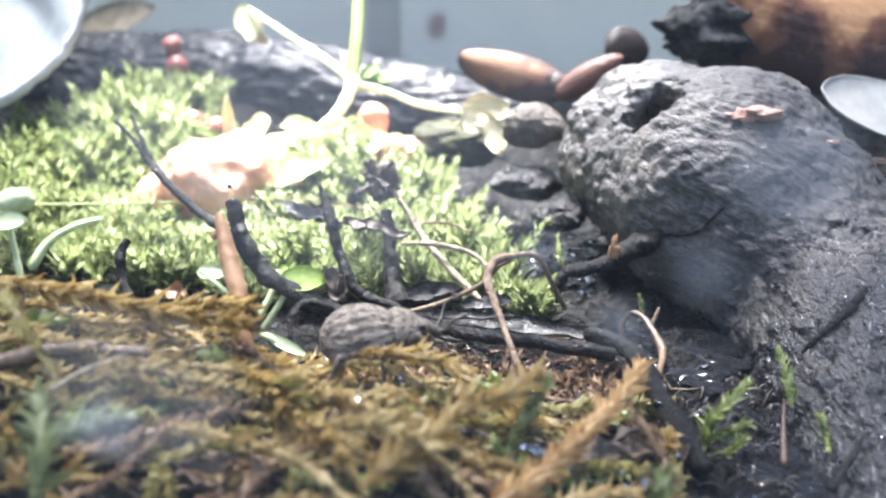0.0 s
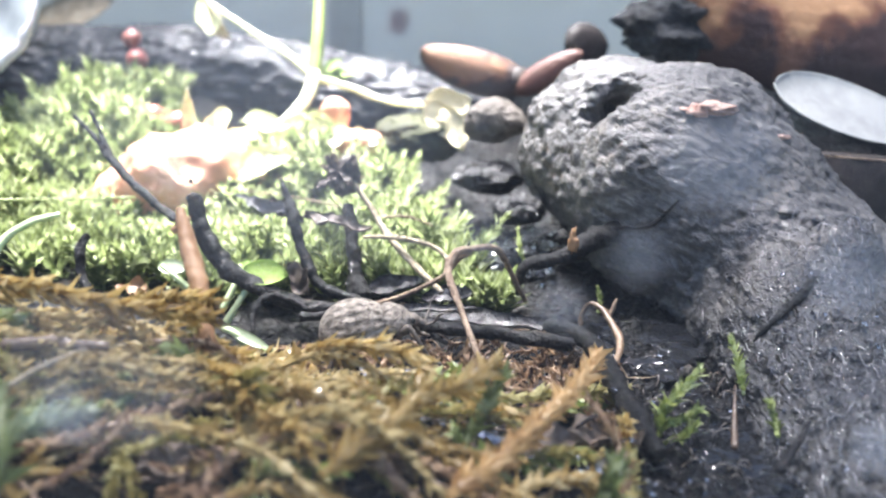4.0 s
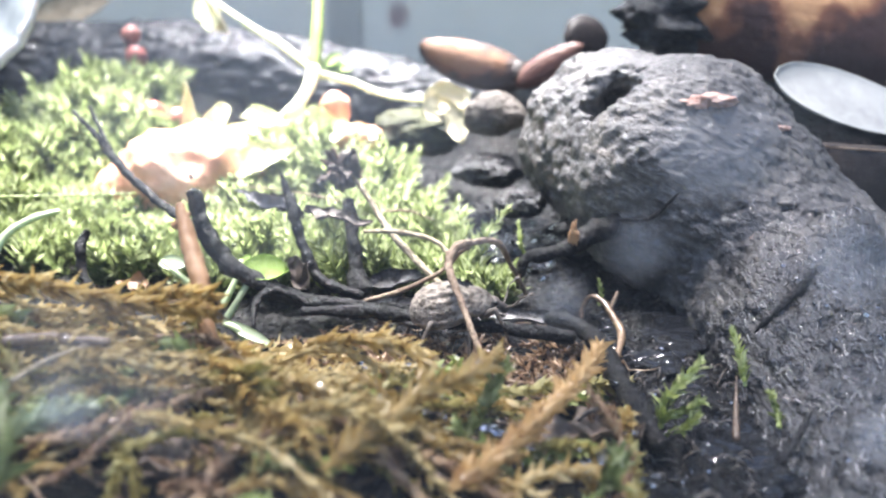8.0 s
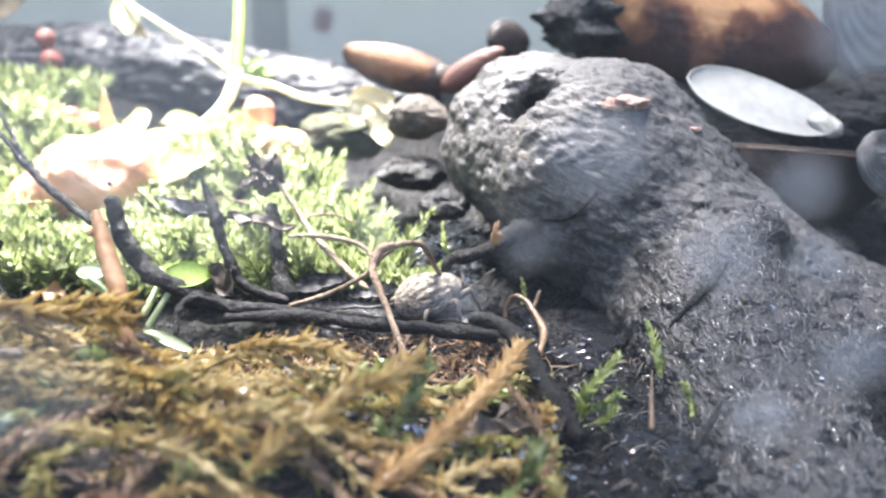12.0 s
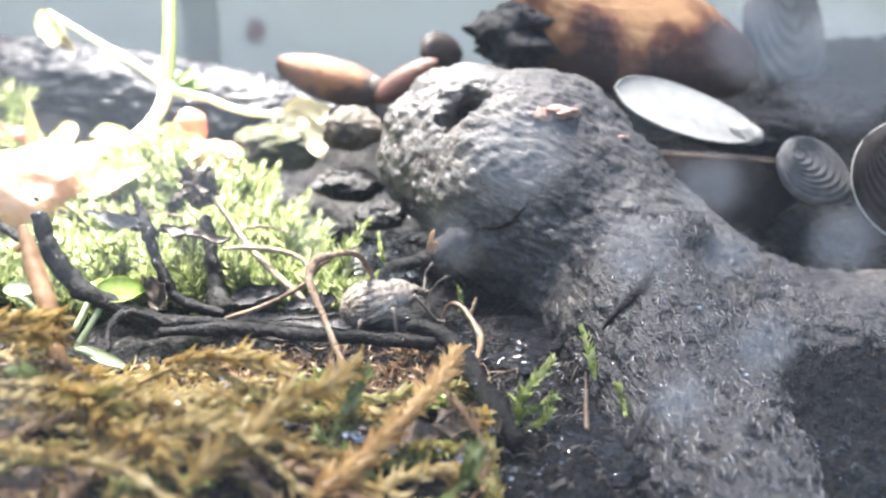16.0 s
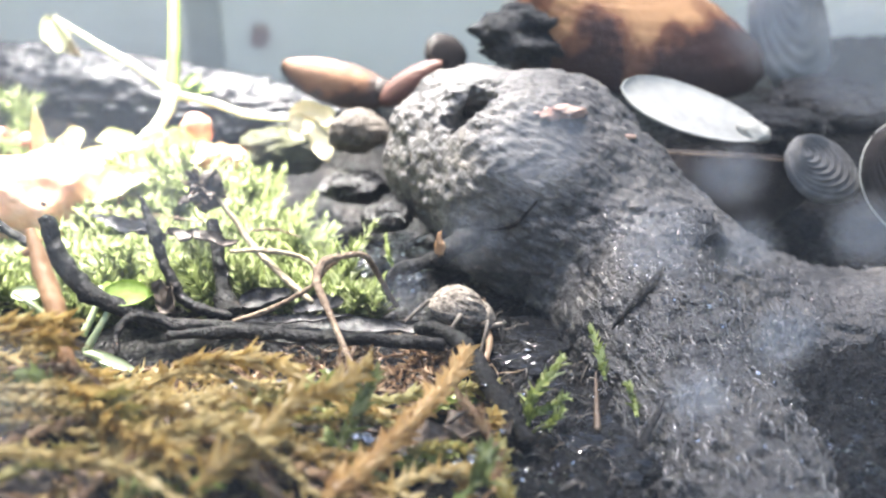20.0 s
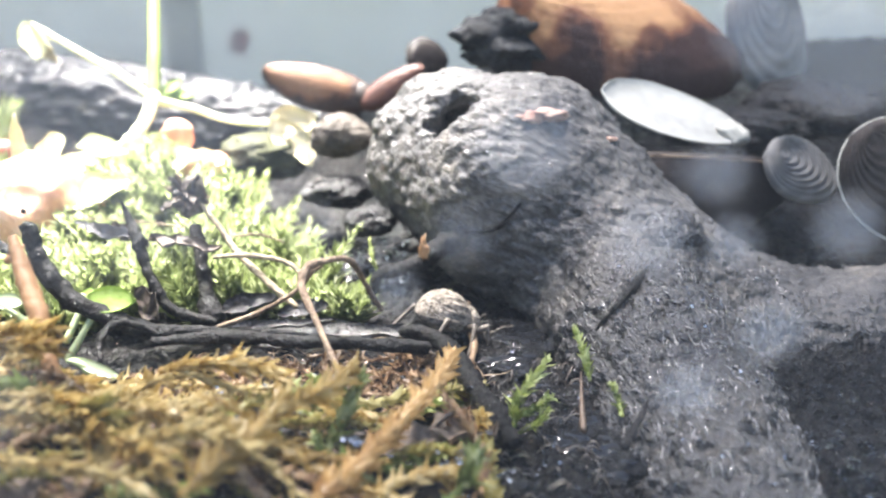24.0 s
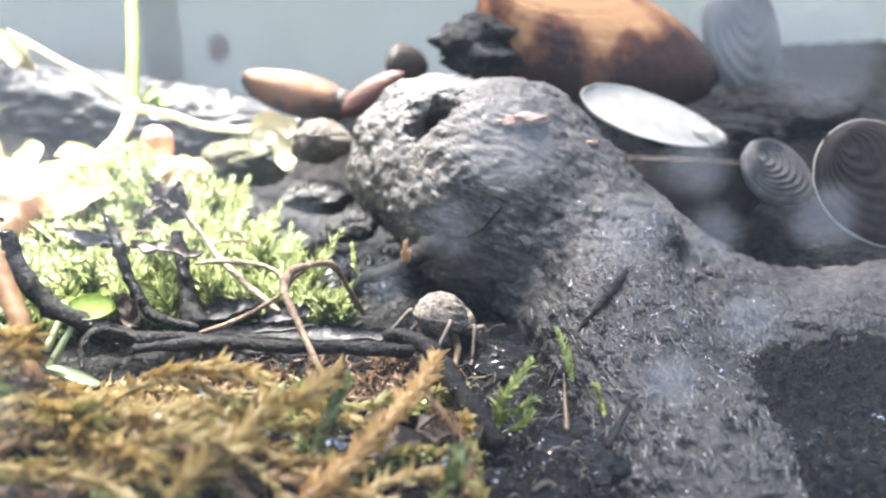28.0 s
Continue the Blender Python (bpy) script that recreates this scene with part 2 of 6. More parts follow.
soil_mat = surface("wet_soil", [(0.002, 0.002, 0.0025), (0.007, 0.007, 0.0075), (0.022, 0.02, 0.019)], (0.3, 0.6), 90, 900, 1.0, 0.0022, wet=0.35, spec=0.12, grains=800, gloss=0.06)
def fibrous(name, colours, fibres, scale=2600.0, long=2.4, depth=0.00035, wet=0.42, gloss=0.06):
    """Wet wood whose wrinkled fibres run along two grains, the second one taking over nearer the front pane."""
    m = surface(name, colours, (0.5, 0.75), 150, 1500, 0.6, 0.0004, wet=wet, spec=0.3, gloss=gloss)
    n, l = m.node_tree.nodes, m.node_tree.links
    b = n["Principled BSDF"]
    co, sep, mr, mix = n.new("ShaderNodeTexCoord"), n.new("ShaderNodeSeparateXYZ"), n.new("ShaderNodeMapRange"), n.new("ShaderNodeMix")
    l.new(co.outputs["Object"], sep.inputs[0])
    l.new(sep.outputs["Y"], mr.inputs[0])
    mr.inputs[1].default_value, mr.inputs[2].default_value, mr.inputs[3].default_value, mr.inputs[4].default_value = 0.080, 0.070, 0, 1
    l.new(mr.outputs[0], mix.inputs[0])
    for k, (way, gain) in enumerate(fibres):
        mp, t, wave = n.new("ShaderNodeMapping"), n.new("ShaderNodeTexNoise"), n.new("ShaderNodeTexNoise")
        mp.vector_type = "TEXTURE"
        mp.inputs["Rotation"].default_value = Vector(way).to_track_quat("X", "Z").to_euler()
        mp.inputs["Scale"].default_value = (long, 1, 1)
        l.new(co.outputs["Object"], mp.inputs[0])
        for node, size in ((t, scale), (wave, scale * 0.3)):
            node.inputs["Scale"].default_value, node.inputs["Detail"].default_value, node.inputs["Roughness"].default_value = size, 2, 0.5
            node.inputs["Distortion"].default_value = 0.6
            l.new(mp.outputs[0], node.inputs["Vector"])
        add = n.new("ShaderNodeMath")
        add.operation = "MULTIPLY_ADD"
        l.new(wave.outputs["Fac"], add.inputs[0])
        add.inputs[1].default_value = 0.8
        l.new(t.outputs["Fac"], add.inputs[2])
        tall = n.new("ShaderNodeMath")
        tall.operation = "MULTIPLY"
        tall.inputs[1].default_value = gain
        l.new(add.outputs[0], tall.inputs[0])
        l.new(tall.outputs[0], mix.inputs[2 + k])
    ramp = next(x for x in n if x.bl_idname == "ShaderNodeValToRGB")
    # foot darkened in colour for damp and for the weaker light on it
    wet_shaded, shade = n.new("ShaderNodeMix"), n.new("ShaderNodeMapRange")
    wet_shaded.data_type, wet_shaded.blend_type = "RGBA", "MULTIPLY"
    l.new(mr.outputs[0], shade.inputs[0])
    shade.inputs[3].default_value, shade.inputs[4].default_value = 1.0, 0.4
    wet_shaded.inputs[0].default_value = 1.0
    l.new(ramp.outputs[0], wet_shaded.inputs[6])
    l.new(shade.outputs[0], wet_shaded.inputs[7])
    l.new(wet_shaded.outputs[2], b.inputs["Base Color"])
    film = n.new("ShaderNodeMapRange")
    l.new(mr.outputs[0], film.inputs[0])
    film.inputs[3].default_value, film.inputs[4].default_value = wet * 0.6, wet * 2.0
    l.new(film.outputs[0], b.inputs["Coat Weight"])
    top = n.new("ShaderNodeBump")
    top.inputs["Strength"].default_value, top.inputs["Distance"].default_value = 1.0, depth
    l.new(mix.outputs[0], top.inputs["Height"])
    low = b.inputs["Normal"].links[0].from_node
    l.new(low.outputs[0], top.inputs["Normal"])
    l.new(top.outputs[0], b.inputs["Normal"])
    l.new(top.outputs[0], b.inputs["Coat Normal"])
    return m


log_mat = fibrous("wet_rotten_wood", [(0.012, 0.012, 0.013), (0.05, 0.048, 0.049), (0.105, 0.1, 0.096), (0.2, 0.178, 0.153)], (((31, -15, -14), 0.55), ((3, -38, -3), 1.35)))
bark_mat = surface("wet_bark", [(0.005, 0.006, 0.008), (0.016, 0.018, 0.022), (0.045, 0.047, 0.051)], (0.3, 0.55), 90, 900, 0.6, 0.0006, wet=0.3, spec=0.3, stretch=(0.5, 1, 1), gloss=0.07)
moss_mat = surface("bright_moss_leaf", [(0.08, 0.105, 0.034), (0.215, 0.26, 0.1), (0.4, 0.44, 0.26)], (0.3, 0.5), 70, 900, 0.2, 0.0001, wet=0.15, through=0.6, island=0.3)
gold_mat = surface("dead_golden_moss", [(0.15, 0.095, 0.028), (0.37, 0.25, 0.08), (0.53, 0.4, 0.165), (0.66, 0.55, 0.31)], (0.25, 0.5), 120, 900, 0.2, 0.0001, wet=0.5, through=0.55, island=0.22)
olive_mat = surface("olive_brown_moss", [(0.09, 0.07, 0.018), (0.23, 0.19, 0.05), (0.38, 0.33, 0.11), (0.5, 0.46, 0.22)], (0.3, 0.55), 120, 900, 0.2, 0.0001, wet=0.4, through=0.5, island=0.3)
litter_moss_mat = surface("brown_litter_moss", [(0.03, 0.018, 0.008), (0.1, 0.06, 0.025), (0.2, 0.13, 0.05)], (0.3, 0.55), 120, 900, 0.2, 0.0001, wet=0.3, through=0.2, island=0.4)
black_twig_mat = surface("black_wet_twig", [(0.003, 0.003, 0.003), (0.008, 0.008, 0.008), (0.026, 0.024, 0.024)], (0.45, 0.7), 250, 2000, 1.0, 0.0005, spec=0.12, wet=0.2, gloss=0.06)
brown_twig_mat = surface("brown_dry_stem", [(0.09, 0.06, 0.042), (0.21, 0.15, 0.105), (0.36, 0.28, 0.2)], (0.4, 0.7), 400, 2200, 0.9, 0.0005, spec=0.2)
tan_twig_mat = surface("tan_dry_stem", [(0.14, 0.11, 0.07), (0.3, 0.25, 0.17), (0.45, 0.4, 0.3)], (0.4, 0.7), 400, 2200, 0.9, 0.0005, spec=0.2)
orange_stem_mat = surface("orange_brown_stem", [(0.18, 0.085, 0.035), (0.34, 0.185, 0.085), (0.48, 0.3, 0.165)], (0.4, 0.65), 150, 1800, 0.4, 0.0002, through=0.15)
sprout_mat = surface("pale_sprout", [(0.55, 0.6, 0.36), (0.7, 0.72, 0.5), (0.78, 0.78, 0.62)], (0.3, 0.5), 60, 700, 0.15, 0.0002, through=0.3)
stem_mat = surface("green_stem", [(0.16, 0.23, 0.05), (0.24, 0.31, 0.08), (0.33, 0.39, 0.14)], (0.3, 0.5), 60, 700, 0.15, 0.0002, through=0.2)
leaf_mat = surface("green_leaf", [(0.2, 0.3, 0.06), (0.3, 0.41, 0.11), (0.42, 0.52, 0.2)], (0.5, 0.7), 150, 1200, 0.4, 0.0003, through=0.5, spec=0.2)
fruit_mat = surface("peach_flesh", [(0.68, 0.28, 0.15), (0.78, 0.4, 0.25), (0.84, 0.56, 0.4)], (0.25, 0.5), 110, 900, 0.6, 0.0008, wet=0.3, through=0.08)
berry_mat = surface("red_berry", [(0.24, 0.06, 0.045), (0.36, 0.11, 0.08), (0.46, 0.2, 0.15)], (0.2, 0.4), 100, 900, 0.2, 0.0002, wet=0.6)
dark_shell_mat = surface("dark_brown_shell", [(0.01, 0.008, 0.007), (0.028, 0.022, 0.02), (0.06, 0.048, 0.042)], (0.5, 0.75), 110, 700, 0.4, 0.0004, spec=0.25)
pearl_mat = surface("pearly_shell_inside", [(0.22, 0.222, 0.208), (0.32, 0.322, 0.3), (0.42, 0.42, 0.385)], (0.5, 0.7), 60, 900, 0.25, 0.0002)
grey_shell_mat = surface("grey_ribbed_shell", [(0.06, 0.06, 0.06), (0.14, 0.137, 0.135), (0.26, 0.25, 0.24)], (0.35, 0.6), 90, 900, 0.4, 0.0003)
stone_mat = surface("grey_stone", [(0.03, 0.025, 0.021), (0.065, 0.055, 0.046), (0.11, 0.095, 0.08)], (0.55, 0.8), 150, 1100, 0.9, 0.0009, spec=0.2)
elytra_mat = surface("scaly_weevil_back", [(0.045, 0.038, 0.03), (0.14, 0.12, 0.098), (0.26, 0.225, 0.187), (0.38, 0.335, 0.28)], (0.6, 0.85), 1300, 2600, 1.0, 0.0007, contrast=(0.28, 0.62), stretch=(0.75, 1.2, 1.2), spec=0.2)
leg_mat = surface("weevil_leg", [(0.03, 0.025, 0.02), (0.08, 0.066, 0.053), (0.17, 0.14, 0.11)], (0.5, 0.75), 900, 4000, 0.5, 0.0001)
eye_mat = surface("weevil_eye", [(0.004, 0.004, 0.004), (0.01, 0.01, 0.01)], (0.15, 0.25), 900, 4000, 0.1, 0.00005)
dead_leaf_mat = surface("dead_leaf_brown", [(0.03, 0.022, 0.016), (0.075, 0.056, 0.042), (0.16, 0.12, 0.09)], (0.5, 0.75), 200, 2000, 0.6, 0.0003, wet=0.05)
grey_leaf_mat = surface("grey_dead_leaf", [(0.16, 0.16, 0.162), (0.28, 0.275, 0.28), (0.4, 0.395, 0.395)], (0.6, 0.85), 300, 2000, 0.8, 0.0004, through=0.5, spec=0.1)
strip_mat = surface("grey_wall_strip", [(0.7, 0.69, 0.62), (0.74, 0.73, 0.67), (0.78, 0.77, 0.71)], (0.4, 0.6), 60, 400, 0.1, 0.0002, through=0.58)
litter_mat = surface("dark_brown_litter", [(0.03, 0.018, 0.01), (0.09, 0.055, 0.03), (0.18, 0.12, 0.07)], (0.25, 0.5), 200, 2000, 0.5, 0.0003, wet=0.4, island=0.4)
fresh_mat = surface("fresh_moss_leaf", [(0.14, 0.18, 0.04), (0.3, 0.36, 0.1), (0.5, 0.55, 0.26)], (0.3, 0.5), 200, 1200, 0.2, 0.0001, through=0.4, island=0.4)
wet_fibre_mat = surface("wet_fibre", [(0.015, 0.013, 0.011), (0.05, 0.042, 0.035), (0.13, 0.105, 0.08)], (0.25, 0.45), 300, 2000, 0.5, 0.0002, wet=0.8, island=0.5, gloss=0.08)
log_fibre_mat = surface("wet_pale_fibre", [(0.04, 0.04, 0.042), (0.1, 0.098, 0.1), (0.22, 0.21, 0.205)], (0.2, 0.4), 300, 2000, 0.3, 0.0001, wet=1.0, island=0.6, gloss=0.05)
black_leaf_mat = surface("black_wet_leaf", [(0.004, 0.004, 0.005), (0.014, 0.013, 0.014), (0.05, 0.046, 0.045)], (0.3, 0.5), 260, 1500, 1.0, 0.0006, wet=0.7, gloss=0.08)
straw_mat = surface("pale_golden_moss", [(0.28, 0.2, 0.075), (0.5, 0.39, 0.17), (0.64, 0.54, 0.3)], (0.3, 0.55), 120, 900, 0.2, 0.0001, through=0.5, island=0.3)
tip_mat = surface("orange_gold_moss", [(0.27, 0.145, 0.05), (0.47, 0.3, 0.12), (0.62, 0.44, 0.22)], (0.3, 0.55), 120, 900, 0.2, 0.0001, through=0.45, island=0.3)
rust_mat = surface("rusty_dead_moss", [(0.12, 0.07, 0.04), (0.24, 0.15, 0.085), (0.38, 0.27, 0.16)], (0.3, 0.55), 90, 900, 0.2, 0.0001, through=0.3, island=0.4)
pale_moss_mat = surface("pale_moss_leaf", [(0.2, 0.26, 0.14), (0.34, 0.4, 0.26), (0.45, 0.5, 0.36)], (0.3, 0.55), 90, 900, 0.2, 0.0001, through=0.35, island=0.4)
bark_bit_mat = surface("raw_wood_chip", [(0.3, 0.13, 0.09), (0.46, 0.28, 0.22), (0.58, 0.46, 0.38)], (0.35, 0.6), 500, 2500, 0.8, 0.0005)
plastic_mat = surface("milky_plastic", [(0.84, 0.83, 0.74), (0.87, 0.86, 0.78), (0.9, 0.89, 0.82)], (0.3, 0.5), 12, 90, 0.05, 0.0003, through=0.66)


# ---- the lie of the land ----
def smooth(a, b, x):
    t = np.clip((np.asarray(x, float) - a) / (b - a), 0, 1)
    return t * t * (3 - 2 * t)


def height(x, y):
    """Height of the soil in metres, for places in metres."""
    x, y = np.asarray(x, float) / MM, np.asarray(y, float) / MM
    p = np.stack([x, y, 0 * x], -1).reshape(-1, 3)
    n1, n2 = rough(p, 0.07, 3, 2).reshape(x.shape), rough(p, 0.35, 5, 3).reshape(x.shape)
    moss = smooth(76, 112, y) * smooth(0, -30, x + 0.4 * (y - 84)) * 5.2 * (1 - 0.75 * smooth(112, 126, y) * smooth(-76, -58, x))
    front = smooth(63, 40, y) * smooth(6, -3, x) * (0.4 + 0.6 * smooth(-2, -14, x)) * 4.2 + smooth(66, 50, y) * smooth(-16, -40, x) * 2.6
    back = smooth(120, 230, y) * 5.0
    mud = smooth(8, 16, x) * smooth(60, 50, y) * smooth(30, 16, x) * -3
    right = smooth(8, 26, x) * smooth(88, 130, y) * 12.0
    n3 = rough(p, 0.8, 9, 2).reshape(x.shape)
    mud = mud - 1.3 * smooth(-2, 3, x) * smooth(15, 10, x) * smooth(60, 66, y) * smooth(85, 79, y)
    return ((0.5 + 0.55 * smooth(-2, 8, x) * smooth(90, 80, y)) * n3 - 0.6 + moss + front + back + mud + right + 0.9 * n1 + 0.55 * n2) * MM


TABLE_X, TABLE_Y = np.arange(-165, 165.1, 0.5) * MM, np.arange(5, 245.1, 0.5) * MM
TABLE = height(*np.meshgrid(TABLE_X, TABLE_Y, indexing="ij")).tolist()


def soil(x, y):
    """Height of the soil at one place, from a table."""
    u, v = min(max((x / MM + 165) * 2, 0), 658.9), min(max((y / MM - 5) * 2, 0), 478.9)
    i, j = int(u), int(v)
    f, g = u - i, v - j
    return (TABLE[i][j] * (1 - f) + TABLE[i + 1][j] * f) * (1 - g) + (TABLE[i][j + 1] * (1 - f) + TABLE[i + 1][j + 1] * f) * g


def cross(a, b):
    return np.array([a[1] * b[2] - a[2] * b[1], a[2] * b[0] - a[0] * b[2], a[0] * b[1] - a[1] * b[0]])


def unit(a):
    return a / (math.sqrt(a[0] * a[0] + a[1] * a[1] + a[2] * a[2]) + 1e-9)


def build_ground():
    gx = np.unique(np.concatenate([np.linspace(-160, -66, 40), np.linspace(-66, 48, 250), np.linspace(48, 160, 40)])) * MM
    gy = np.unique(np.concatenate([np.linspace(16, 34, 16), np.linspace(34, 112, 180), np.linspace(112, 240, 60)])) * MM
    x, y = np.meshgrid(gx, gy, indexing="ij")
    z = height(x, y)
    v = np.stack([x, y, z], -1).reshape(-1, 3)
    a, b = len(gx), len(gy)
    i, j = np.meshgrid(np.arange(a - 1), np.arange(b - 1), indexing="ij")
    k = (i * b + j).ravel()
    f = np.stack([k, k + b, k + b + 1, k + 1], 1)
    part("ground", (v, f), soil_mat)
    tagged(bpy.data.objects["ground"], "black wet soil with a bumpy glossy surface", "soil", kind="structure")


def box(low, high):
    (a, b, c), (d, e, f) = low, high
    v = [(a, b, c), (d, b, c), (d, e, c), (a, e, c), (a, b, f), (d, b, f), (d, e, f), (a, e, f)]
    return np.array(v), [(3, 2, 1, 0), (4, 5, 6, 7), (0, 1, 5, 4), (1, 2, 6, 5), (2, 3, 7, 6), (3, 0, 4, 7)]


def build_tank():
    for name, lo, hi in (("wall_back", (-0.164, 0.240, -0.012), (0.164, 0.2425, 0.13)), ("wall_left", (-0.1625, 0.014, -0.012), (-0.160, 0.2398, 0.13)),
                         ("wall_right", (0.160, 0.014, -0.012), (0.1625, 0.2398, 0.13)), ("floor", (-0.164, 0.014, -0.0145), (0.164, 0.2425, -0.0122))):
        ob = part(name, (*box(lo, hi), False), plastic_mat)
        tagged(ob, "milky translucent plastic side of the tank", "tank wall", kind="structure")
    # upright strip, slightly greyer than the wall behind it
    x, y, z = (-0.06533, 0.24526, 0.01819)
    ob = part("wall_strip", (*box((x - 0.0045, 0.2366, -0.012), (x + 0.0045, 0.2394, 0.13)), False), strip_mat)
    tagged(ob, "upright grey strip on the tank wall", "tank rib", kind="structure")


# ---- the rotten log ----
def log_field(p):
    q = p / MM
    d = capsule(q, (3.2, 99, 11.0), (10, 91, 9.0), 10.2, 11.2)
    d = blend(d, capsule(q, (10, 91, 9), (34, 80, -7), 11.0, 7.4), 4)
    d = blend(d, capsule(q, (19.5, 79, -1), (19.8, 41, -5.2), 9, 5.6), 4)
    d = blend(d, capsule(q, (24, 80, -3), (26, 68, -9), 8.4, 7), 5)
    d = blend(d, capsule(q, (30, 79, -5), (58, 76, -3.4), 7.6, 7.6), 5)
    d = blend(d, capsule(q, (17.3, 74.6, 5.2), (22.6, 76.2, 7.4), 1.5, 2.6), 1.2)
    d = carve(d, capsule(q, (-7, 80, 1), (2.2, 76, -0.6), 7.6, 4.6), 2.5)
    d = carve(d, capsule(q, (3.5, 89.4, 17.4), (3.2, 97, 14.5), 3.0, 1.3) + 0.6 * rough(q, 0.5, 17, 2), 2.4)
    pit = smooth(9, 1, q[:, 0])
    d = d + 0.55 * rough(q * np.array([0.7, 0.8, 1]), 0.2, 11, 2) + (0.45 - 0.05 * pit) * np.abs(rough(q * np.array([0.6, 1.2, 1.2]), 0.7, 21, 2)) + (0.3 + 0.22 * smooth(78, 66, q[:, 1])) * rough(q * np.array([0.7, 1.0, 1.3]), 1.3, 33, 2) - 0.2
    return d * MM


def on_log(at, lift=0.0):
    """The log's surface on the line from the pane to a place, lifted off it a little."""
    way = unit(np.array(at) - np.array([0, 0, 0.03]))
    line = np.linspace(-0.014, 0.014, 160)[:, None] * way + np.array(at)
    inside = log_field(line) < 0
    return tuple(line[int(np.argmax(inside))] - way * lift) if inside.any() else tuple(at)


def build_log():
    v, f = skin(log_field, (-0.012, 0.036, -0.006), (0.058, 0.115, 0.026), 0.00044)
    v, f = finer(v, f)
    q = v / MM
    low = smooth(80, 70, q[:, 1])
    lift = (1 - low) * 0.13 * wrinkles(q, (31, -15, -14), 1.45, 2.4, 51) + low * 0.13 * wrinkles(q, (3, -38, -3), 2.1, 3.2, 61) + 0.06 * grain(q, 2.6, 71)
    mesh = (v + outward(v, f) * (lift * (1 - 0.45 * smooth(9, 1, q[:, 0])))[:, None] * MM, f)
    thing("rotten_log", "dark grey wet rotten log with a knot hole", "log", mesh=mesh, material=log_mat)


def build_log_fibres():
    rng = np.random.default_rng(77)
    pieces = []
    spots = np.stack([rng.uniform(10, 36, 1500), rng.uniform(44, 79, 1500)], 1)
    for x, y in spots:
        a, run = rng.normal(-1.45, 0.55), rng.uniform(0.35, 1.1)
        line = np.array([(x + run * u * math.cos(a), y + run * u * math.sin(a)) for u in (-0.5, 0, 0.5)])
        z = np.linspace(13, -5, 46)
        grid = np.concatenate([np.stack([0 * z + p, 0 * z + r, z], 1) for p, r in line]) * MM
        inside = (log_field(grid) < 0).reshape(3, -1)
        if not inside.any(1).all() or inside[:, 0].any():
            continue
        top = z[inside.argmax(1)] + 0.22
        if np.ptp(top) > 1.6:
            continue
        pts = [(p * MM, r * MM, h * MM) for (p, r), h in zip(line, top)]
        size = rng.uniform(0.05, 0.1)
        pieces.append(tube(pts, [size * 0.6, size, size * 0.5], 5, 5, 0.1))
    thing("wood_fibres", "pale wet loosened wood fibres on the log's foot", "wood fibres", kind="stuff", mesh=join(pieces), material=log_fibre_mat)


def build_back_log():
    pts = [(-0.17636, 0.17378, 0.00829), (-0.12277, 0.17149, 0.00756), (-0.07994, 0.17160, 0.00773), (-0.04474, 0.16897, 0.00417), (-0.01457, 0.16513, 0.00001)]
    v, f = tube(pts, [13, 12.5, 12, 11.5, 10, 8], 48, 110, 0.0)
    n = rough(v / MM * np.array([0.5, 1, 1]), 0.3, 31, 3)
    c = np.array(spline(pts, 110))
    c = np.vstack([np.repeat(c, 48, 0), c[:1], c[-1:]])
    v = c + (v - c) * (1 + 0.06 * n)[:, None]
    v, f = finer(*finer(v, np.array([q for q in f if len(q) == 4])))
    v = v + outward(v, f) * (0.42 * wrinkles(v / MM, (1, 0, 0), 0.7, 2.0, 81))[:, None] * MM
    thing("bark_log", "black wet bark log with glossy ridges", "log", mesh=(v, f), material=bark_mat)


# ---- moss ----
def petal(base, tip, width, cup=0.25, curl=0.0, side=(0, 0, 1), n=9, thick=0.00025, crumple=0.0):
    """A thin leaf from base to tip, cupped across and curled along."""
    base, tip = np.array(base), np.array(tip)
    ax = tip - base
    ln = np.linalg.norm(ax)
    ax = ax / ln
    nrm = np.array(side, float) - ax * (ax @ np.array(side, float))
    nrm /= np.linalg.norm(nrm)
    sd = np.cross(ax, nrm)
    top = []
    for i in range(n):
        u = i / (n - 1)
        w = width * MM * math.sin(math.pi * min(1, u * 0.93 + 0.07)) ** 0.7
        for j in range(7):
            v = (j - 3) / 3
            top.append(base + ax * ln * u + sd * w * v + nrm * (cup * w * (v * v) + curl * ln * u * u))
    top = np.array(top)
    if crumple:
        for k in range(3):
            top[:, k] += crumple * width * MM * rough(top / MM, 0.9 / width, 40 + k, 3)
    low = top - nrm * thick
    f, m = [], n * 7
    for i in range(n - 1):
        for j in range(6):
            q = (i * 7 + j, (i + 1) * 7 + j, (i + 1) * 7 + j + 1, i * 7 + j + 1)
            f += [q, tuple(m + c for c in q[::-1])]
    edge = [i * 7 for i in range(n)] + [(n - 1) * 7 + j for j in range(1, 7)] + [i * 7 + 6 for i in range(n - 2, -1, -1)] + [j for j in range(5, 0, -1)]
    for a, b in zip(edge, edge[1:] + edge[:1]):
        f.append((a, b, m + b, m + a))
    return np.vstack([top, low]), f


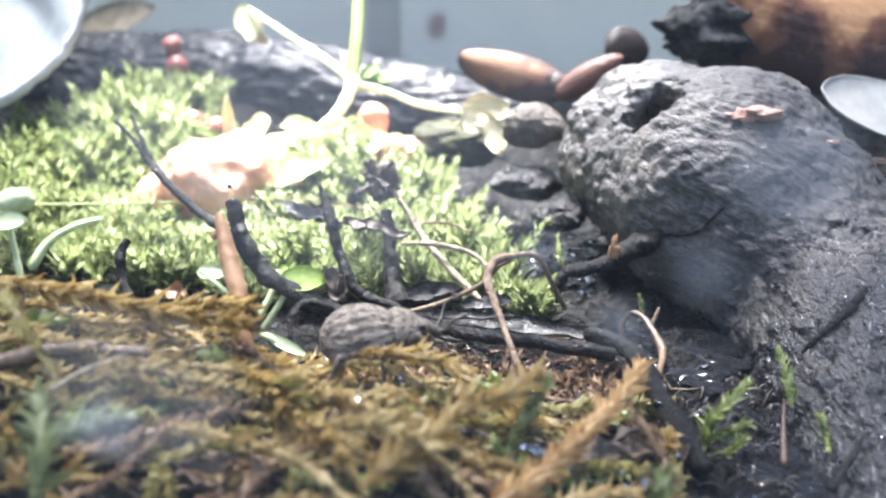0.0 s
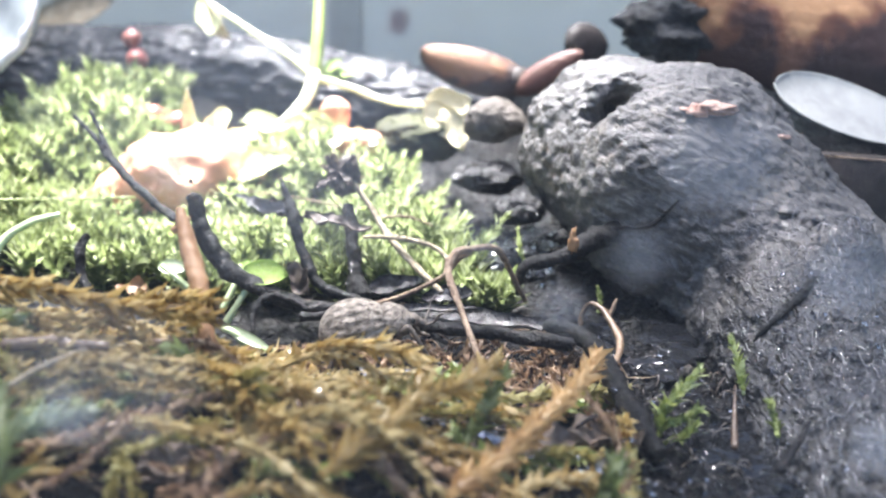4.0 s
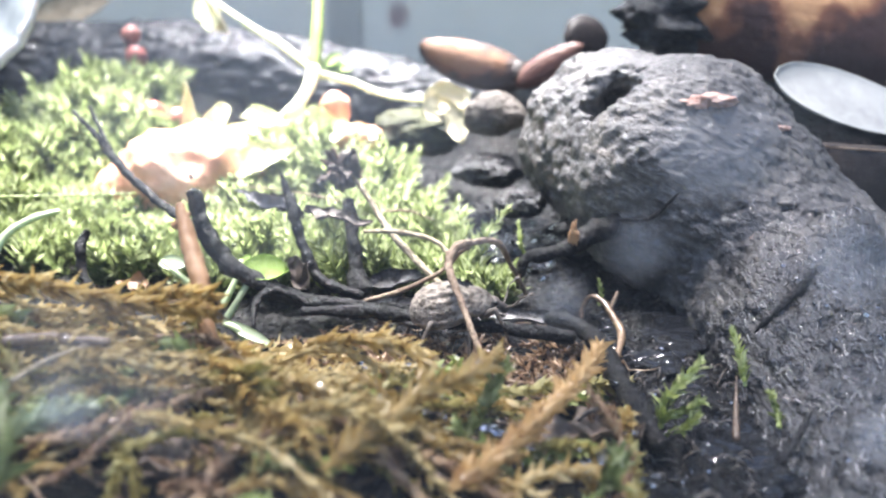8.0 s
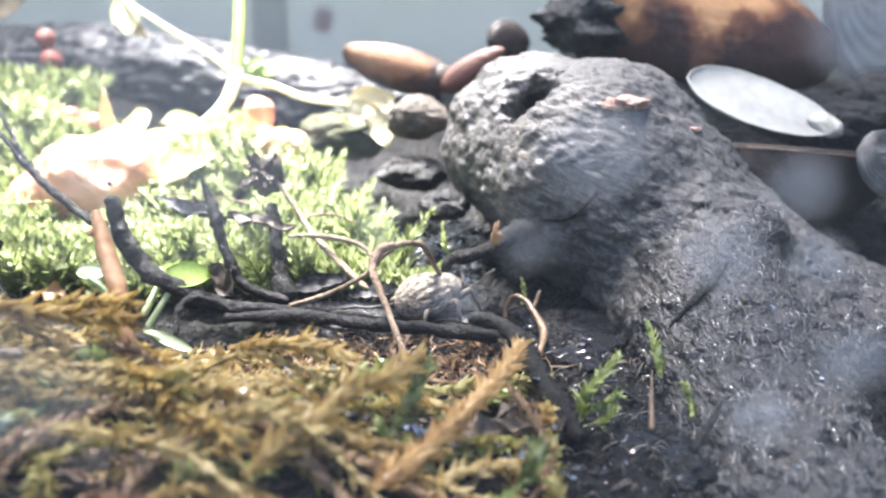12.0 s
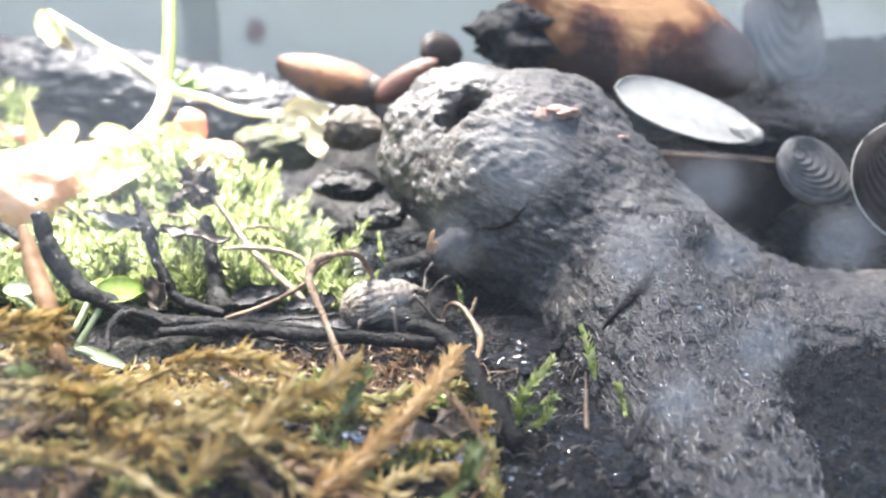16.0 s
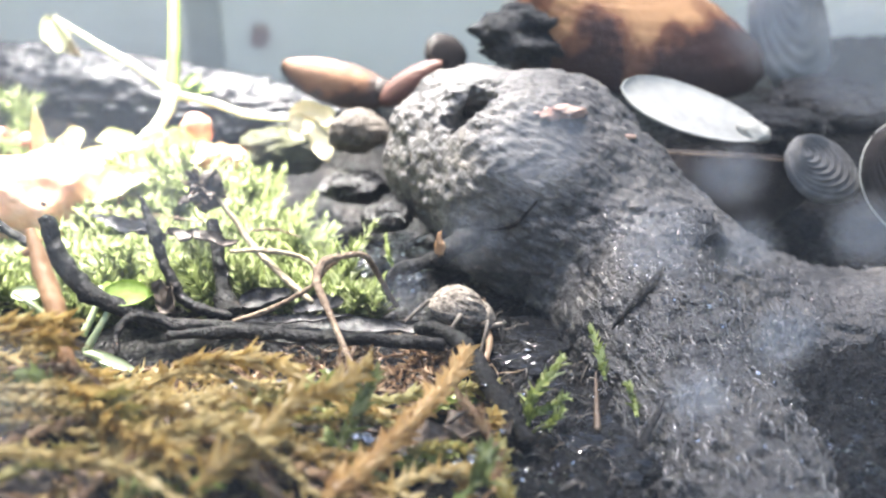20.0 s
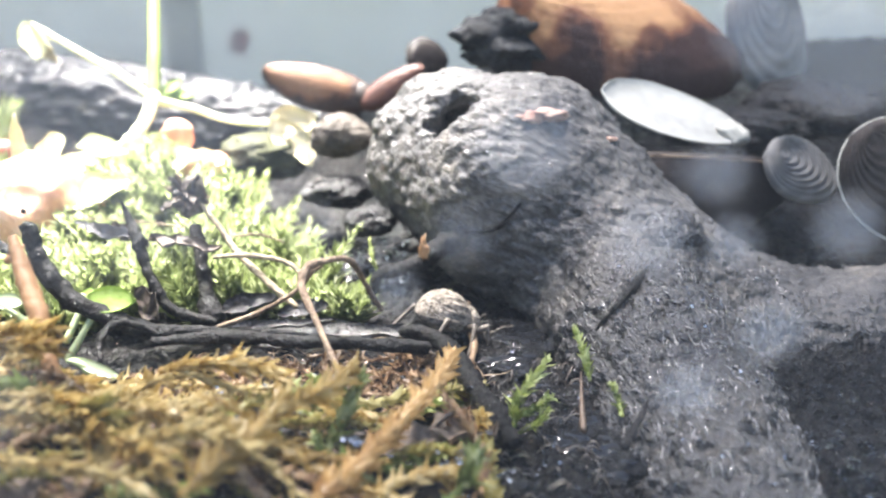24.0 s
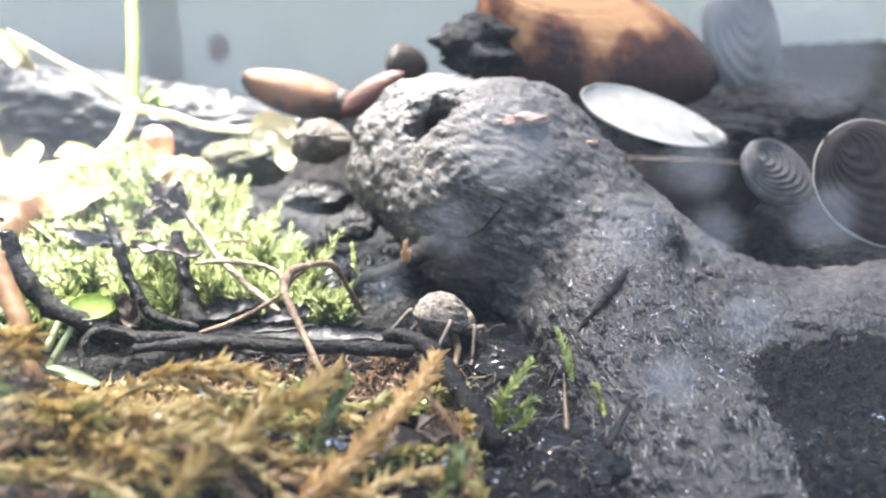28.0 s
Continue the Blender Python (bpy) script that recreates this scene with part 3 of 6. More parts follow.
def shoot(rng, base, lean, length, leaf, count, width=0.3, droop=0.3):
    """One leafy moss shoot: a thin stem with pointed folded leaves round it."""
    base, lean = np.array(base), np.array(lean) / np.linalg.norm(lean)
    bend = rng.normal(0, 0.25, 3)
    t = np.linspace(0, 1, 5)
    line = base + (lean * t[:, None] + bend * droop * t[:, None]**2) * length
    line[:, 2] -= droop * length * 0.35 * t**2
    vs, fs = tube(line, [leaf * 90, leaf * 50], 3, 5, 0)
    vs, fs, n = [vs], list(fs), len(vs)
    for k in range(count):
        u = (k + 0.6) / count
        at = np.array([np.interp(u, t, line[:, m]) for m in range(3)])
        ax = np.array([np.interp(min(1, u + 0.1), t, line[:, m]) for m in range(3)]) - at
        ax = unit(ax)
        a = k * 2.4 + rng.uniform(-0.4, 0.4)
        s = cross(ax, [0.3, 0.9, 0.2])
        s = unit(s)
        o = cross(s, ax)
        out = np.cos(a) * s + np.sin(a) * o
        spread = (1.1 - 0.75 * u) * rng.uniform(0.8, 1.2)
        way = ax * math.cos(spread) + out * math.sin(spread)
        side = cross(way, ax if abs(spread) > 0.2 else s)
        side = unit(side)
        nrm = cross(side, way)
        ln = leaf * rng.uniform(0.75, 1.15) * (0.75 + 0.5 * math.sin(math.pi * min(1, u * 0.9 + 0.1)))
        wd = ln * width
        vs.append(np.array([at, at + way * ln * 0.45 + side * wd + nrm * wd * 0.35, at + way * ln * 0.5 - nrm * wd * 0.1,
                            at + way * ln * 0.45 - side * wd + nrm * wd * 0.35, at + way * ln + nrm * ln * 0.12 * rng.uniform(-1, 1)]))
        fs += [(n, n + 1, n + 2), (n, n + 2, n + 3), (n + 1, n + 4, n + 2), (n + 2, n + 4, n + 3)]
        n += 5
    return np.vstack(vs), fs


def carpet(name, label, material, places, rng, length, leaf, count, lean, width=0.3, droop=0.3):
    pieces = []
    for x, y in places:
        z = soil(x, y) - 0.0005
        way = np.array([rng.normal(0, lean), rng.normal(0, lean), 1.0])
        s = rng.uniform(0.65, 1.2) * (1 + 0.45 * math.sin(x * 210 + 1.3 * math.sin(y * 170)) * math.sin(y * 190 + x * 60))
        s *= 1 - 0.6 * float(smooth(-68, -62, x / MM) * smooth(-22, -30, x / MM) * smooth(80, 84, y / MM) * smooth(104, 98, y / MM))
        big = 1.0 + 0.35 * float(smooth(-0.04, -0.07, x))
        pieces.append(shoot(rng, (x, y, z), way, length * s, leaf * big * rng.uniform(0.75, 1.3), int(count * rng.uniform(0.8, 1.2)), width, droop))
    v, f = join(pieces)
    return thing(name, label, "moss", kind="stuff", mesh=(v, f, False), material=material)


def build_bright_moss():
    rng = np.random.default_rng(4)
    near, far = [], []
    while len(near) + len(far) < 1350:
        x, y = rng.uniform(-110, 0) , rng.uniform(76, 146)
        edge = -6.5 - 0.5 * (y - 80) - 3 * abs(math.sin(y * 0.25))
        if x > edge or y > 112 + 36 * float(smooth(-56, -76, x)) + 3 * math.sin(x * 0.3):
            continue
        if x < -95 + 0.2 * (y - 80):
            continue
        (near if y < 112 else far).append((x * MM, y * MM))
    carpet("moss_cushion", "bright green leafy moss cushion in the light", moss_mat, near, rng, 0.0062, 0.0017, 34, 0.3, 0.17)
    carpet("moss_cushion", "soft green moss cushion before the bark log", moss_mat, far, rng, 0.0085, 0.0022, 26, 0.3, 0.18)


def strand(rng, points, leaf, count, width=0.3, stem=0.16):
    """A long leafy strand along a bent line."""
    c = spline(points, 14)
    vs, fs = tube(points, [stem * 1.2, stem, stem * 0.5], 4, 14, 0)
    vs, fs, n = [vs], list(fs), len(vs)
    for k in range(count):
        u = (k + 0.5) / count * 12.9
        i = int(u)
        at, ax = c[i] + (c[i + 1] - c[i]) * (u - i), c[i + 1] - c[i]
        ax = unit(ax)
        s = cross(ax, [0.31, 0.2, 0.93])
        s = unit(s)
        o = cross(s, ax)
        a = k * 2.4 + rng.uniform(-0.5, 0.5)
        out = np.cos(a) * s + np.sin(a) * o
        spread = rng.uniform(0.25, 0.8)
        way = ax * math.cos(spread) + out * math.sin(spread)
        side = cross(way, ax)
        side = unit(side)
        nrm = cross(side, way)
        ln = leaf * rng.uniform(0.7, 1.2) * (1 - 0.35 * (u / 13) ** 3)
        wd = ln * width
        vs.append(np.array([at, at + way * ln * 0.45 + side * wd + nrm * wd * 0.4, at + way * ln * 0.5, at + way * ln * 0.45 - side * wd + nrm * wd * 0.4, at + way * ln + nrm * ln * rng.uniform(-0.25, 0.25)]))
        fs += [(n, n + 1, n + 2), (n, n + 2, n + 3), (n + 1, n + 4, n + 2), (n + 2, n + 4, n + 3)]
        n += 5
    return np.vstack(vs), fs


def wander(rng, x, y, length, lift, rise, stop=58.5):
    """A bent line that starts at a place of the ground and creeps over it."""
    a = rng.choice([0.6, 2.6, 3.6, 0.2]) + rng.normal(0, 0.5)
    p, pts = np.array([x, y]), []
    for k in range(5):
        z = soil(p[0], p[1]) + lift + rise * (0.3 + 0.7 * float(smooth(60, 50, p[1] / MM))) * (0.15 + 0.85 * float(smooth(34, 50, p[1] / MM))) * (0.3 + 0.7 * float(smooth(-3, -13, p[0] / MM))) * (1 - 0.6 * float(smooth(47, 53, p[1] / MM))) * math.sin(math.pi * k / 5) + rng.normal(0, 0.0005)
        pts.append((p[0], p[1], z))
        a += rng.normal(0, 0.3)
        p = p + length / 4 * np.array([math.cos(a), math.sin(a)])
        p[0], p[1] = min(p[0], 3.2 * MM), min(p[1], stop * MM)
    return pts


def in_front(rng):
    while True:
        x, y = rng.uniform(-60, 5) * MM, rng.uniform(26, 59) * MM
        if x < (3.5 - 0.12 * abs(y / MM - 48)) * MM and x > (-18 - y / MM) * MM:
            return x, y


def build_front_moss():
    rng = np.random.default_rng(8)
    carpet("golden_moss", "golden brown half-dead moss mat with tangled shoots", litter_moss_mat, [in_front(rng) for _ in range(80)], rng, 0.0026, 0.0010, 16, 1.3, 0.22, 0.7)
    for material, amount, label in ((gold_mat, 56, "tangle of trailing golden moss strands"), (olive_mat, 36, "tangle of olive brown moss strands"), (rust_mat, 16, "few rusty dead moss strands in the mat")):
        pieces = []
        for k in range(amount):
            x, y = in_front(rng)
            y = min(y, 54 * MM) if k % 4 else y
            big = rng.uniform(0.8, 1.25)
            pieces.append(strand(rng, wander(rng, x, y, rng.uniform(8, 20) * MM, 0.0011, rng.uniform(0.8, 4.8) * MM), big * 1.25 * MM, 96, 0.24, 0.16))
        thing("trailing_moss", label, "moss", kind="stuff", mesh=(*join(pieces), False), material=material)
    pieces = []
    for k in range(34):
        x, y, a = rng.uniform(-44, -16), rng.uniform(40, 55), rng.normal(0.05, 0.3)
        run, bow = rng.uniform(8, 17), rng.uniform(0.6, 2.4)
        pts = [(x + run * u * math.cos(a), min(y + run * u * math.sin(a), 57), bow * math.sin(math.pi * u) + rng.normal(0, 0.2)) for u in (0, 0.25, 0.5, 0.75, 1)]
        pieces.append(strand(rng, [(p * MM, q * MM, soil(p * MM, q * MM) + (h + 1.9) * MM) for p, q, h in pts], rng.uniform(1.2, 1.7) * MM, 80, 0.22, 0.2))
    thing("lying_moss", "pale golden moss strands lying across the mat", "moss", kind="stuff", mesh=(*join(pieces), False), material=straw_mat)
    pieces = [strand(rng, wander(rng, *in_front(rng), rng.uniform(4, 9) * MM, 0.0012, rng.uniform(0.8, 3.5) * MM), 0.0016, 44, 0.28) for _ in range(28)]
    thing("green_moss_strands", "few green moss strands among the dead ones", "moss", kind="stuff", mesh=(*join(pieces), False), material=fresh_mat)
    pieces = [tube(wander(rng, *in_front(rng), rng.uniform(5, 14) * MM, 0.0006, rng.uniform(0, 1.5) * MM), [0.18, 0.15, 0.1], 5, 12, 0.1) for _ in range(170)]
    thing("dead_stalks", "thin dark brown dead stalks in the moss mat", "plant litter", kind="stuff", mesh=join(pieces), material=litter_mat)
    pieces = [strand(rng, wander(rng, rng.uniform(-24, 3) * MM, rng.uniform(54, 66) * MM, rng.uniform(3, 7) * MM, 0.0004, rng.uniform(0.3, 1.6) * MM, 66), 0.0010, 40, 0.16, 0.1) for _ in range(130)]
    thing("frayed_moss", "frayed brown dead moss threads on the wet litter", "moss", kind="stuff", mesh=(*join(pieces), False), material=rust_mat)
    pieces = []
    for k in range(26):
        x, y, a = rng.uniform(-20, 4) * MM, rng.uniform(59, 72) * MM, rng.uniform(0, 6.28)
        pts = []
        for m in range(6):
            pts.append((x, y, soil(x, y) + (0.3 + 1.1 * math.sin(math.pi * m / 5) * (k % 3) / 2) * MM))
            a += rng.normal(0, 0.7)
            x, y = x + 0.8 * MM * math.cos(a), y + 0.8 * MM * math.sin(a)
        pieces.append(tube(pts, [0.05, 0.07, 0.04], 5, 18, 0.1))
    thing("root_hairs", "thin brown curled root hairs on the litter", "plant litter", kind="stuff", mesh=join(pieces), material=brown_twig_mat)
    pieces = []
    for k in range(150):
        x, y, a = rng.uniform(1, 15) * MM, rng.uniform(45, 70) * MM, rng.normal(0.1, 0.6)
        run, pts = rng.uniform(0.6, 2.0) * MM, []
        for m in range(4):
            pts.append((x, y, soil(x, y) + (0.15 + 0.4 * math.sin(math.pi * m / 3)) * MM))
            x, y = x + run / 3 * math.cos(a), y + run / 3 * math.sin(a)
            a += rng.normal(0, 0.3)
        pieces.append(tube(pts, [0.04, 0.06, 0.03], 5, 8, 0.2))
    thing("mud_fibres", "short dark wet fibres matted in the mud", "plant litter", kind="stuff", mesh=join(pieces), material=wet_fibre_mat)
    for k in range(14):
        x, y = in_front(rng)
        y = max(y, 48 * MM)
        z = soil(x, y) + rng.uniform(0.2, 0.9) * MM
        a = rng.uniform(0, 6.28)
        d = rng.uniform(1.6, 3.2) * MM
        thing("dead_leaf", "dark brown rotting leaf scrap in the moss mat", "leaf", "leaf scraps in the mat", mesh=petal((x - d * math.cos(a), y - d * math.sin(a), z), (x + d * math.cos(a), y + d * math.sin(a), z + rng.normal(0, 0.0008)), rng.uniform(0.9, 1.8), 0.4, 0.1, (0.1, -0.4, 0.9), 11, 0.0003, 0.5), material=(litter_mat, dead_leaf_mat, dead_leaf_mat)[k % 3])
    for points, leaf, count, mat, label in (
            ([(-0.00657, 0.03823, 0.00455), (-0.00451, 0.04137, 0.00455), (-0.00234, 0.04565, 0.00489), (0.00004, 0.05180, 0.00447), (0.00124, 0.05515, 0.00516)], 0.0013, 190, tip_mat, "golden moss strand rising to an orange tip"),
            ([(0.00280, 0.04354, 0.00140), (0.00270, 0.04599, 0.00257), (0.00191, 0.04749, 0.00407), (0.00058, 0.04886, 0.00513)], 0.0011, 40, rust_mat, "rust-red dead moss strand arching over"),
            ([(-0.00672, 0.04609, 0.00290), (-0.00579, 0.04760, 0.00441), (-0.00464, 0.04923, 0.00633)], 0.0015, 34, moss_mat, "green moss strand standing in the dead mat"),
            ([(0.00110, 0.04006, 0.00368), (0.00165, 0.04033, 0.00456), (0.00207, 0.04152, 0.00506)], 0.0014, 26, moss_mat, "green moss strand standing in the dead mat"),
            ([(-0.04058, 0.04696, 0.01157), (-0.03453, 0.04693, 0.01102), (-0.02797, 0.04690, 0.01016), (-0.02308, 0.04766, 0.00946)], 0.0019, 70, gold_mat, "long golden moss strand lying across the mat"),
            ([(-0.03202, 0.04888, 0.00887), (-0.02720, 0.04912, 0.00993), (-0.02355, 0.04884, 0.01010)], 0.0017, 44, gold_mat, "golden moss strand lying across the mat"),
            ([(-0.01806, 0.05127, 0.00617), (-0.01407, 0.05046, 0.00695), (-0.01058, 0.04944, 0.00702), (-0.00968, 0.04811, 0.00610)], 0.0017, 48, gold_mat, "golden moss strand bent over at its tip"),
            ([(-0.01054, 0.04077, 0.00603), (-0.00908, 0.04320, 0.00713), (-0.00646, 0.04539, 0.00745), (-0.00518, 0.04944, 0.00702)], 0.0017, 54, gold_mat, "golden moss strand leaning over the mat"),
            ([(-0.02212, 0.04539, 0.00745), (-0.01790, 0.04113, 0.00720), (-0.01354, 0.03698, 0.00731)], 0.0018, 50, gold_mat, "golden moss strand lying across the mat"),
            ([(-0.02850, 0.05138, 0.00653), (-0.02470, 0.05030, 0.00642), (-0.02062, 0.04811, 0.00610)], 0.0016, 44, gold_mat, "golden moss strand lying across the mat"),
            ([(-0.01240, 0.03578, 0.00681), (-0.01067, 0.03900, 0.00707), (-0.00962, 0.04113, 0.00720)], 0.0018, 40, gold_mat, "golden moss strand lying across the mat"),
            ([(-0.02997, 0.03575, 0.00672), (-0.02863, 0.03819, 0.00682), (-0.02741, 0.03948, 0.00675)], 0.0016, 34, pale_moss_mat, "pale green moss strand in the dead mat"),
            ([(-0.02727, 0.03204, 0.00680), (-0.02891, 0.03506, 0.00725), (-0.03178, 0.03905, 0.00812)], 0.0018, 36, moss_mat, "green moss strand standing in the dead mat")):
        thing("moss_strand", label, "moss", "strands of the moss mat", mesh=(*strand(rng, points, leaf * (1.45 if mat is tip_mat else 1.25), int(count * 1.8), 0.17, 0.3 if mat is tip_mat else 0.2), False), material=mat)
    # the small bright shoots on the log's foot
    for points, leaf, count in (([(0.00564, 0.05365, 0.00026), (0.00604, 0.05423, 0.00217), (0.00797, 0.05454, 0.00487)], 0.0022, 34), ([(0.00564, 0.05383, 0.00084), (0.00704, 0.05400, 0.00141), (0.00817, 0.05378, 0.00241)], 0.0016, 24), ([(0.00604, 0.05353, -0.00012), (0.00711, 0.05281, 0.00095), (0.00783, 0.05259, 0.00194)], 0.0015, 22),
                                ([(0.01222, 0.06004, 0.00065), (0.01201, 0.06102, 0.00213), (0.01142, 0.06262, 0.00394)], 0.0017, 34), ([(0.01357, 0.05472, 0.00035), (0.01355, 0.05598, 0.00105), (0.01314, 0.05628, 0.00204)], 0.0013, 22),
                                ([(0.00197, 0.07652, -0.00019), (0.00208, 0.07684, 0.00085), (0.00186, 0.07719, 0.00200)], 0.0012, 20), ([(-0.00526, 0.07969, 0.00335), (-0.00582, 0.08010, 0.00469), (-0.00612, 0.08163, 0.00629)], 0.0012, 24)):
        thing("moss_shoot", "small bright green leafy moss shoot on wet mud", "moss", "moss shoots by the log", mesh=(*strand(rng, points, leaf * 0.68, int(count * 1.6), 0.22), False), material=fresh_mat)


build_ground()
build_tank()
build_log()
build_log_fibres()
build_back_log()
build_bright_moss()
build_front_moss()


# ---- puddles and wet sparkle ----
def clear(name, colour, roughness, alpha):
    """A thin film that hides only a little of what lies behind it."""
    m = bpy.data.materials.new(name)
    m.use_nodes = True
    n, l = m.node_tree.nodes, m.node_tree.links
    b, tr, mx = n["Principled BSDF"], n.new("ShaderNodeBsdfTransparent"), n.new("ShaderNodeMixShader")
    tl, half = n.new("ShaderNodeBsdfTranslucent"), n.new("ShaderNodeMixShader")
    b.inputs["Base Color"].default_value = tl.inputs[0].default_value = (*colour, 1)
    b.inputs["Roughness"].default_value = roughness
    b.inputs["Specular IOR Level"].default_value = 0.1
    noise_node = n.new("ShaderNodeTexNoise")
    noise_node.inputs["Scale"].default_value, noise_node.inputs["Detail"].default_value = 140, 4
    co, rng = n.new("ShaderNodeTexCoord"), n.new("ShaderNodeMapRange")
    l.new(co.outputs["Object"], noise_node.inputs["Vector"])
    l.new(noise_node.outputs["Fac"], rng.inputs[0])
    rng.inputs[1].default_value, rng.inputs[2].default_value = 0.3, 0.7
    rng.inputs[3].default_value, rng.inputs[4].default_value = alpha * 0.5, alpha * 1.5
    l.new(rng.outputs[0], mx.inputs[0])
    half.inputs[0].default_value = 0.6
    l.new(b.outputs[0], half.inputs[1])
    l.new(tl.outputs[0], half.inputs[2])
    l.new(tr.outputs[0], mx.inputs[1])
    l.new(half.outputs[0], mx.inputs[2])
    l.new(mx.outputs[0], n["Material Output"].inputs[0])
    return m


def liquid(name, colour, transmission):
    m = bpy.data.materials.new(name)
    m.use_nodes = True
    n, l = m.node_tree.nodes, m.node_tree.links
    b = n["Principled BSDF"]
    b.inputs["Base Color"].default_value = (*colour, 1)
    b.inputs["Roughness"].default_value, b.inputs["IOR"].default_value = 0.04, 1.33
    b.inputs["Transmission Weight"].default_value = transmission
    t, bp = n.new("ShaderNodeTexNoise"), n.new("ShaderNodeBump")
    co = n.new("ShaderNodeTexCoord")
    l.new(co.outputs["Object"], t.inputs["Vector"])
    t.inputs["Scale"].default_value = 260
    bp.inputs["Strength"].default_value, bp.inputs["Distance"].default_value = 0.9, 0.004
    l.new(t.outputs["Fac"], bp.inputs["Height"])
    l.new(bp.outputs[0], b.inputs["Normal"])
    return m


water_mat = liquid("dark_water", (0.012, 0.013, 0.015), 0.0)
drop_mat = liquid("water_drop", (0.95, 0.97, 1.0), 1.0)
# pane film tuned to add an overall veil of haze
haze_mat = clear("hazy_glass", (0.84, 0.84, 0.84), 0.6, 0.023)
spot_mat = clear("water_and_glare_spot", (0.66, 0.68, 0.72), 0.6, 0.14)
veil_mat = clear("haze_veil_film", (0.84, 0.84, 0.84), 0.6, 0.055)


def build_water():
    for (x, y), (a, b), z in (((6, 74), (6, 6), -1.5), ((-9, 97), (8, 11), -0.1), ((9, 54), (5, 8), -0.9)):
        k = np.arange(40) * 2 * np.pi / 40
        w = 1 + 0.2 * np.sin(3 * k + x) + 0.14 * np.sin(7 * k + y) + 0.08 * np.sin(13 * k)
        rim = np.stack([x + a * w * np.cos(k), y + b * w * np.sin(k), 0 * k + z - 0.25], 1) * MM
        mid = np.stack([x + 0.85 * a * w * np.cos(k), y + 0.85 * b * w * np.sin(k), 0 * k + z], 1) * MM
        v = np.vstack([rim, mid, [[x * MM, y * MM, z * MM]]])
        f = [(i, (i + 1) % 40, 40 + (i + 1) % 40, 40 + i) for i in range(40)] + [(40 + i, 40 + (i + 1) % 40, 80) for i in range(40)]
        tagged(part("water", (v, f), water_mat), "dark glossy puddle on the soil", "puddle", kind="structure")
    rng = np.random.default_rng(12)
    pieces = []
    for k in range(1160):
        if k >= 920:
            x, y = rng.uniform(4, 34) * MM, rng.uniform(40, 64) * MM
            z = soil(x, y) + 0.1 * MM
        elif k < 460:
            x, y = in_front(rng)
            y = max(y, 44 * MM)
            z = soil(x, y) + rng.uniform(0.8, 3.6) * MM
        elif k < 600:
            x, y = rng.uniform(-22, 20) * MM, rng.uniform(55, 100) * MM
            z = soil(x, y) + 0.15 * MM
        else:
            x, y = rng.uniform(-70, -10) * MM, rng.uniform(80, 125) * MM
            z = soil(x, y) + rng.uniform(2.5, 4.5) * MM
        r = rng.uniform(0.08, 0.24)
        pieces.append(blob((x, y, z), (r * 1.3, r * 1.3, r * 0.75), 0.1, k, 8, 10))
    for k in range(260):
        x, y = (rng.uniform(-14, 9) * MM, rng.uniform(58, 76) * MM) if k % 2 else (rng.uniform(3, 15) * MM, rng.uniform(44, 66) * MM)
        r = rng.uniform(0.06, 0.2)
        pieces.append(blob((x, y, soil(x, y) + 0.2 * MM), (r * 1.2, r * 1.2, r * 0.8), 0.1, k, 8, 10))
    for k in range(96):
        x, y = rng.uniform(25, 34) * MM, rng.uniform(40, 56) * MM
        if k > 45:
            x, y = rng.uniform(-12, -2) * MM, rng.uniform(82, 104) * MM
        r = rng.uniform(0.25, 0.7)
        pieces.append(blob((x, y, max(soil(x, y) + 0.1 * MM, 0.05 * MM if x < 0 else -1.0)), (r, r, r * 0.7), 0.05, k, 8, 12))
    for k in range(1300):
        x, y = rng.uniform(9, 34), rng.uniform(43, 84)
        z = np.linspace(14, -4, 60)
        d = log_field(np.stack([0 * z + x, 0 * z + y, z], 1) * MM)
        hit = np.argmax(d < 0)
        if d[hit] < 0 and hit > 0:
            r = rng.uniform(0.06, 0.2)
            pieces.append(blob((x * MM, y * MM, (z[hit] + 0.12) * MM), (r * 1.0, r * 1.7, r * 0.7), 0.15, k, 6, 8))
    thing("water_drops", "tiny clear water drops on moss and soil", "water drops", kind="stuff", mesh=join(pieces), material=drop_mat)


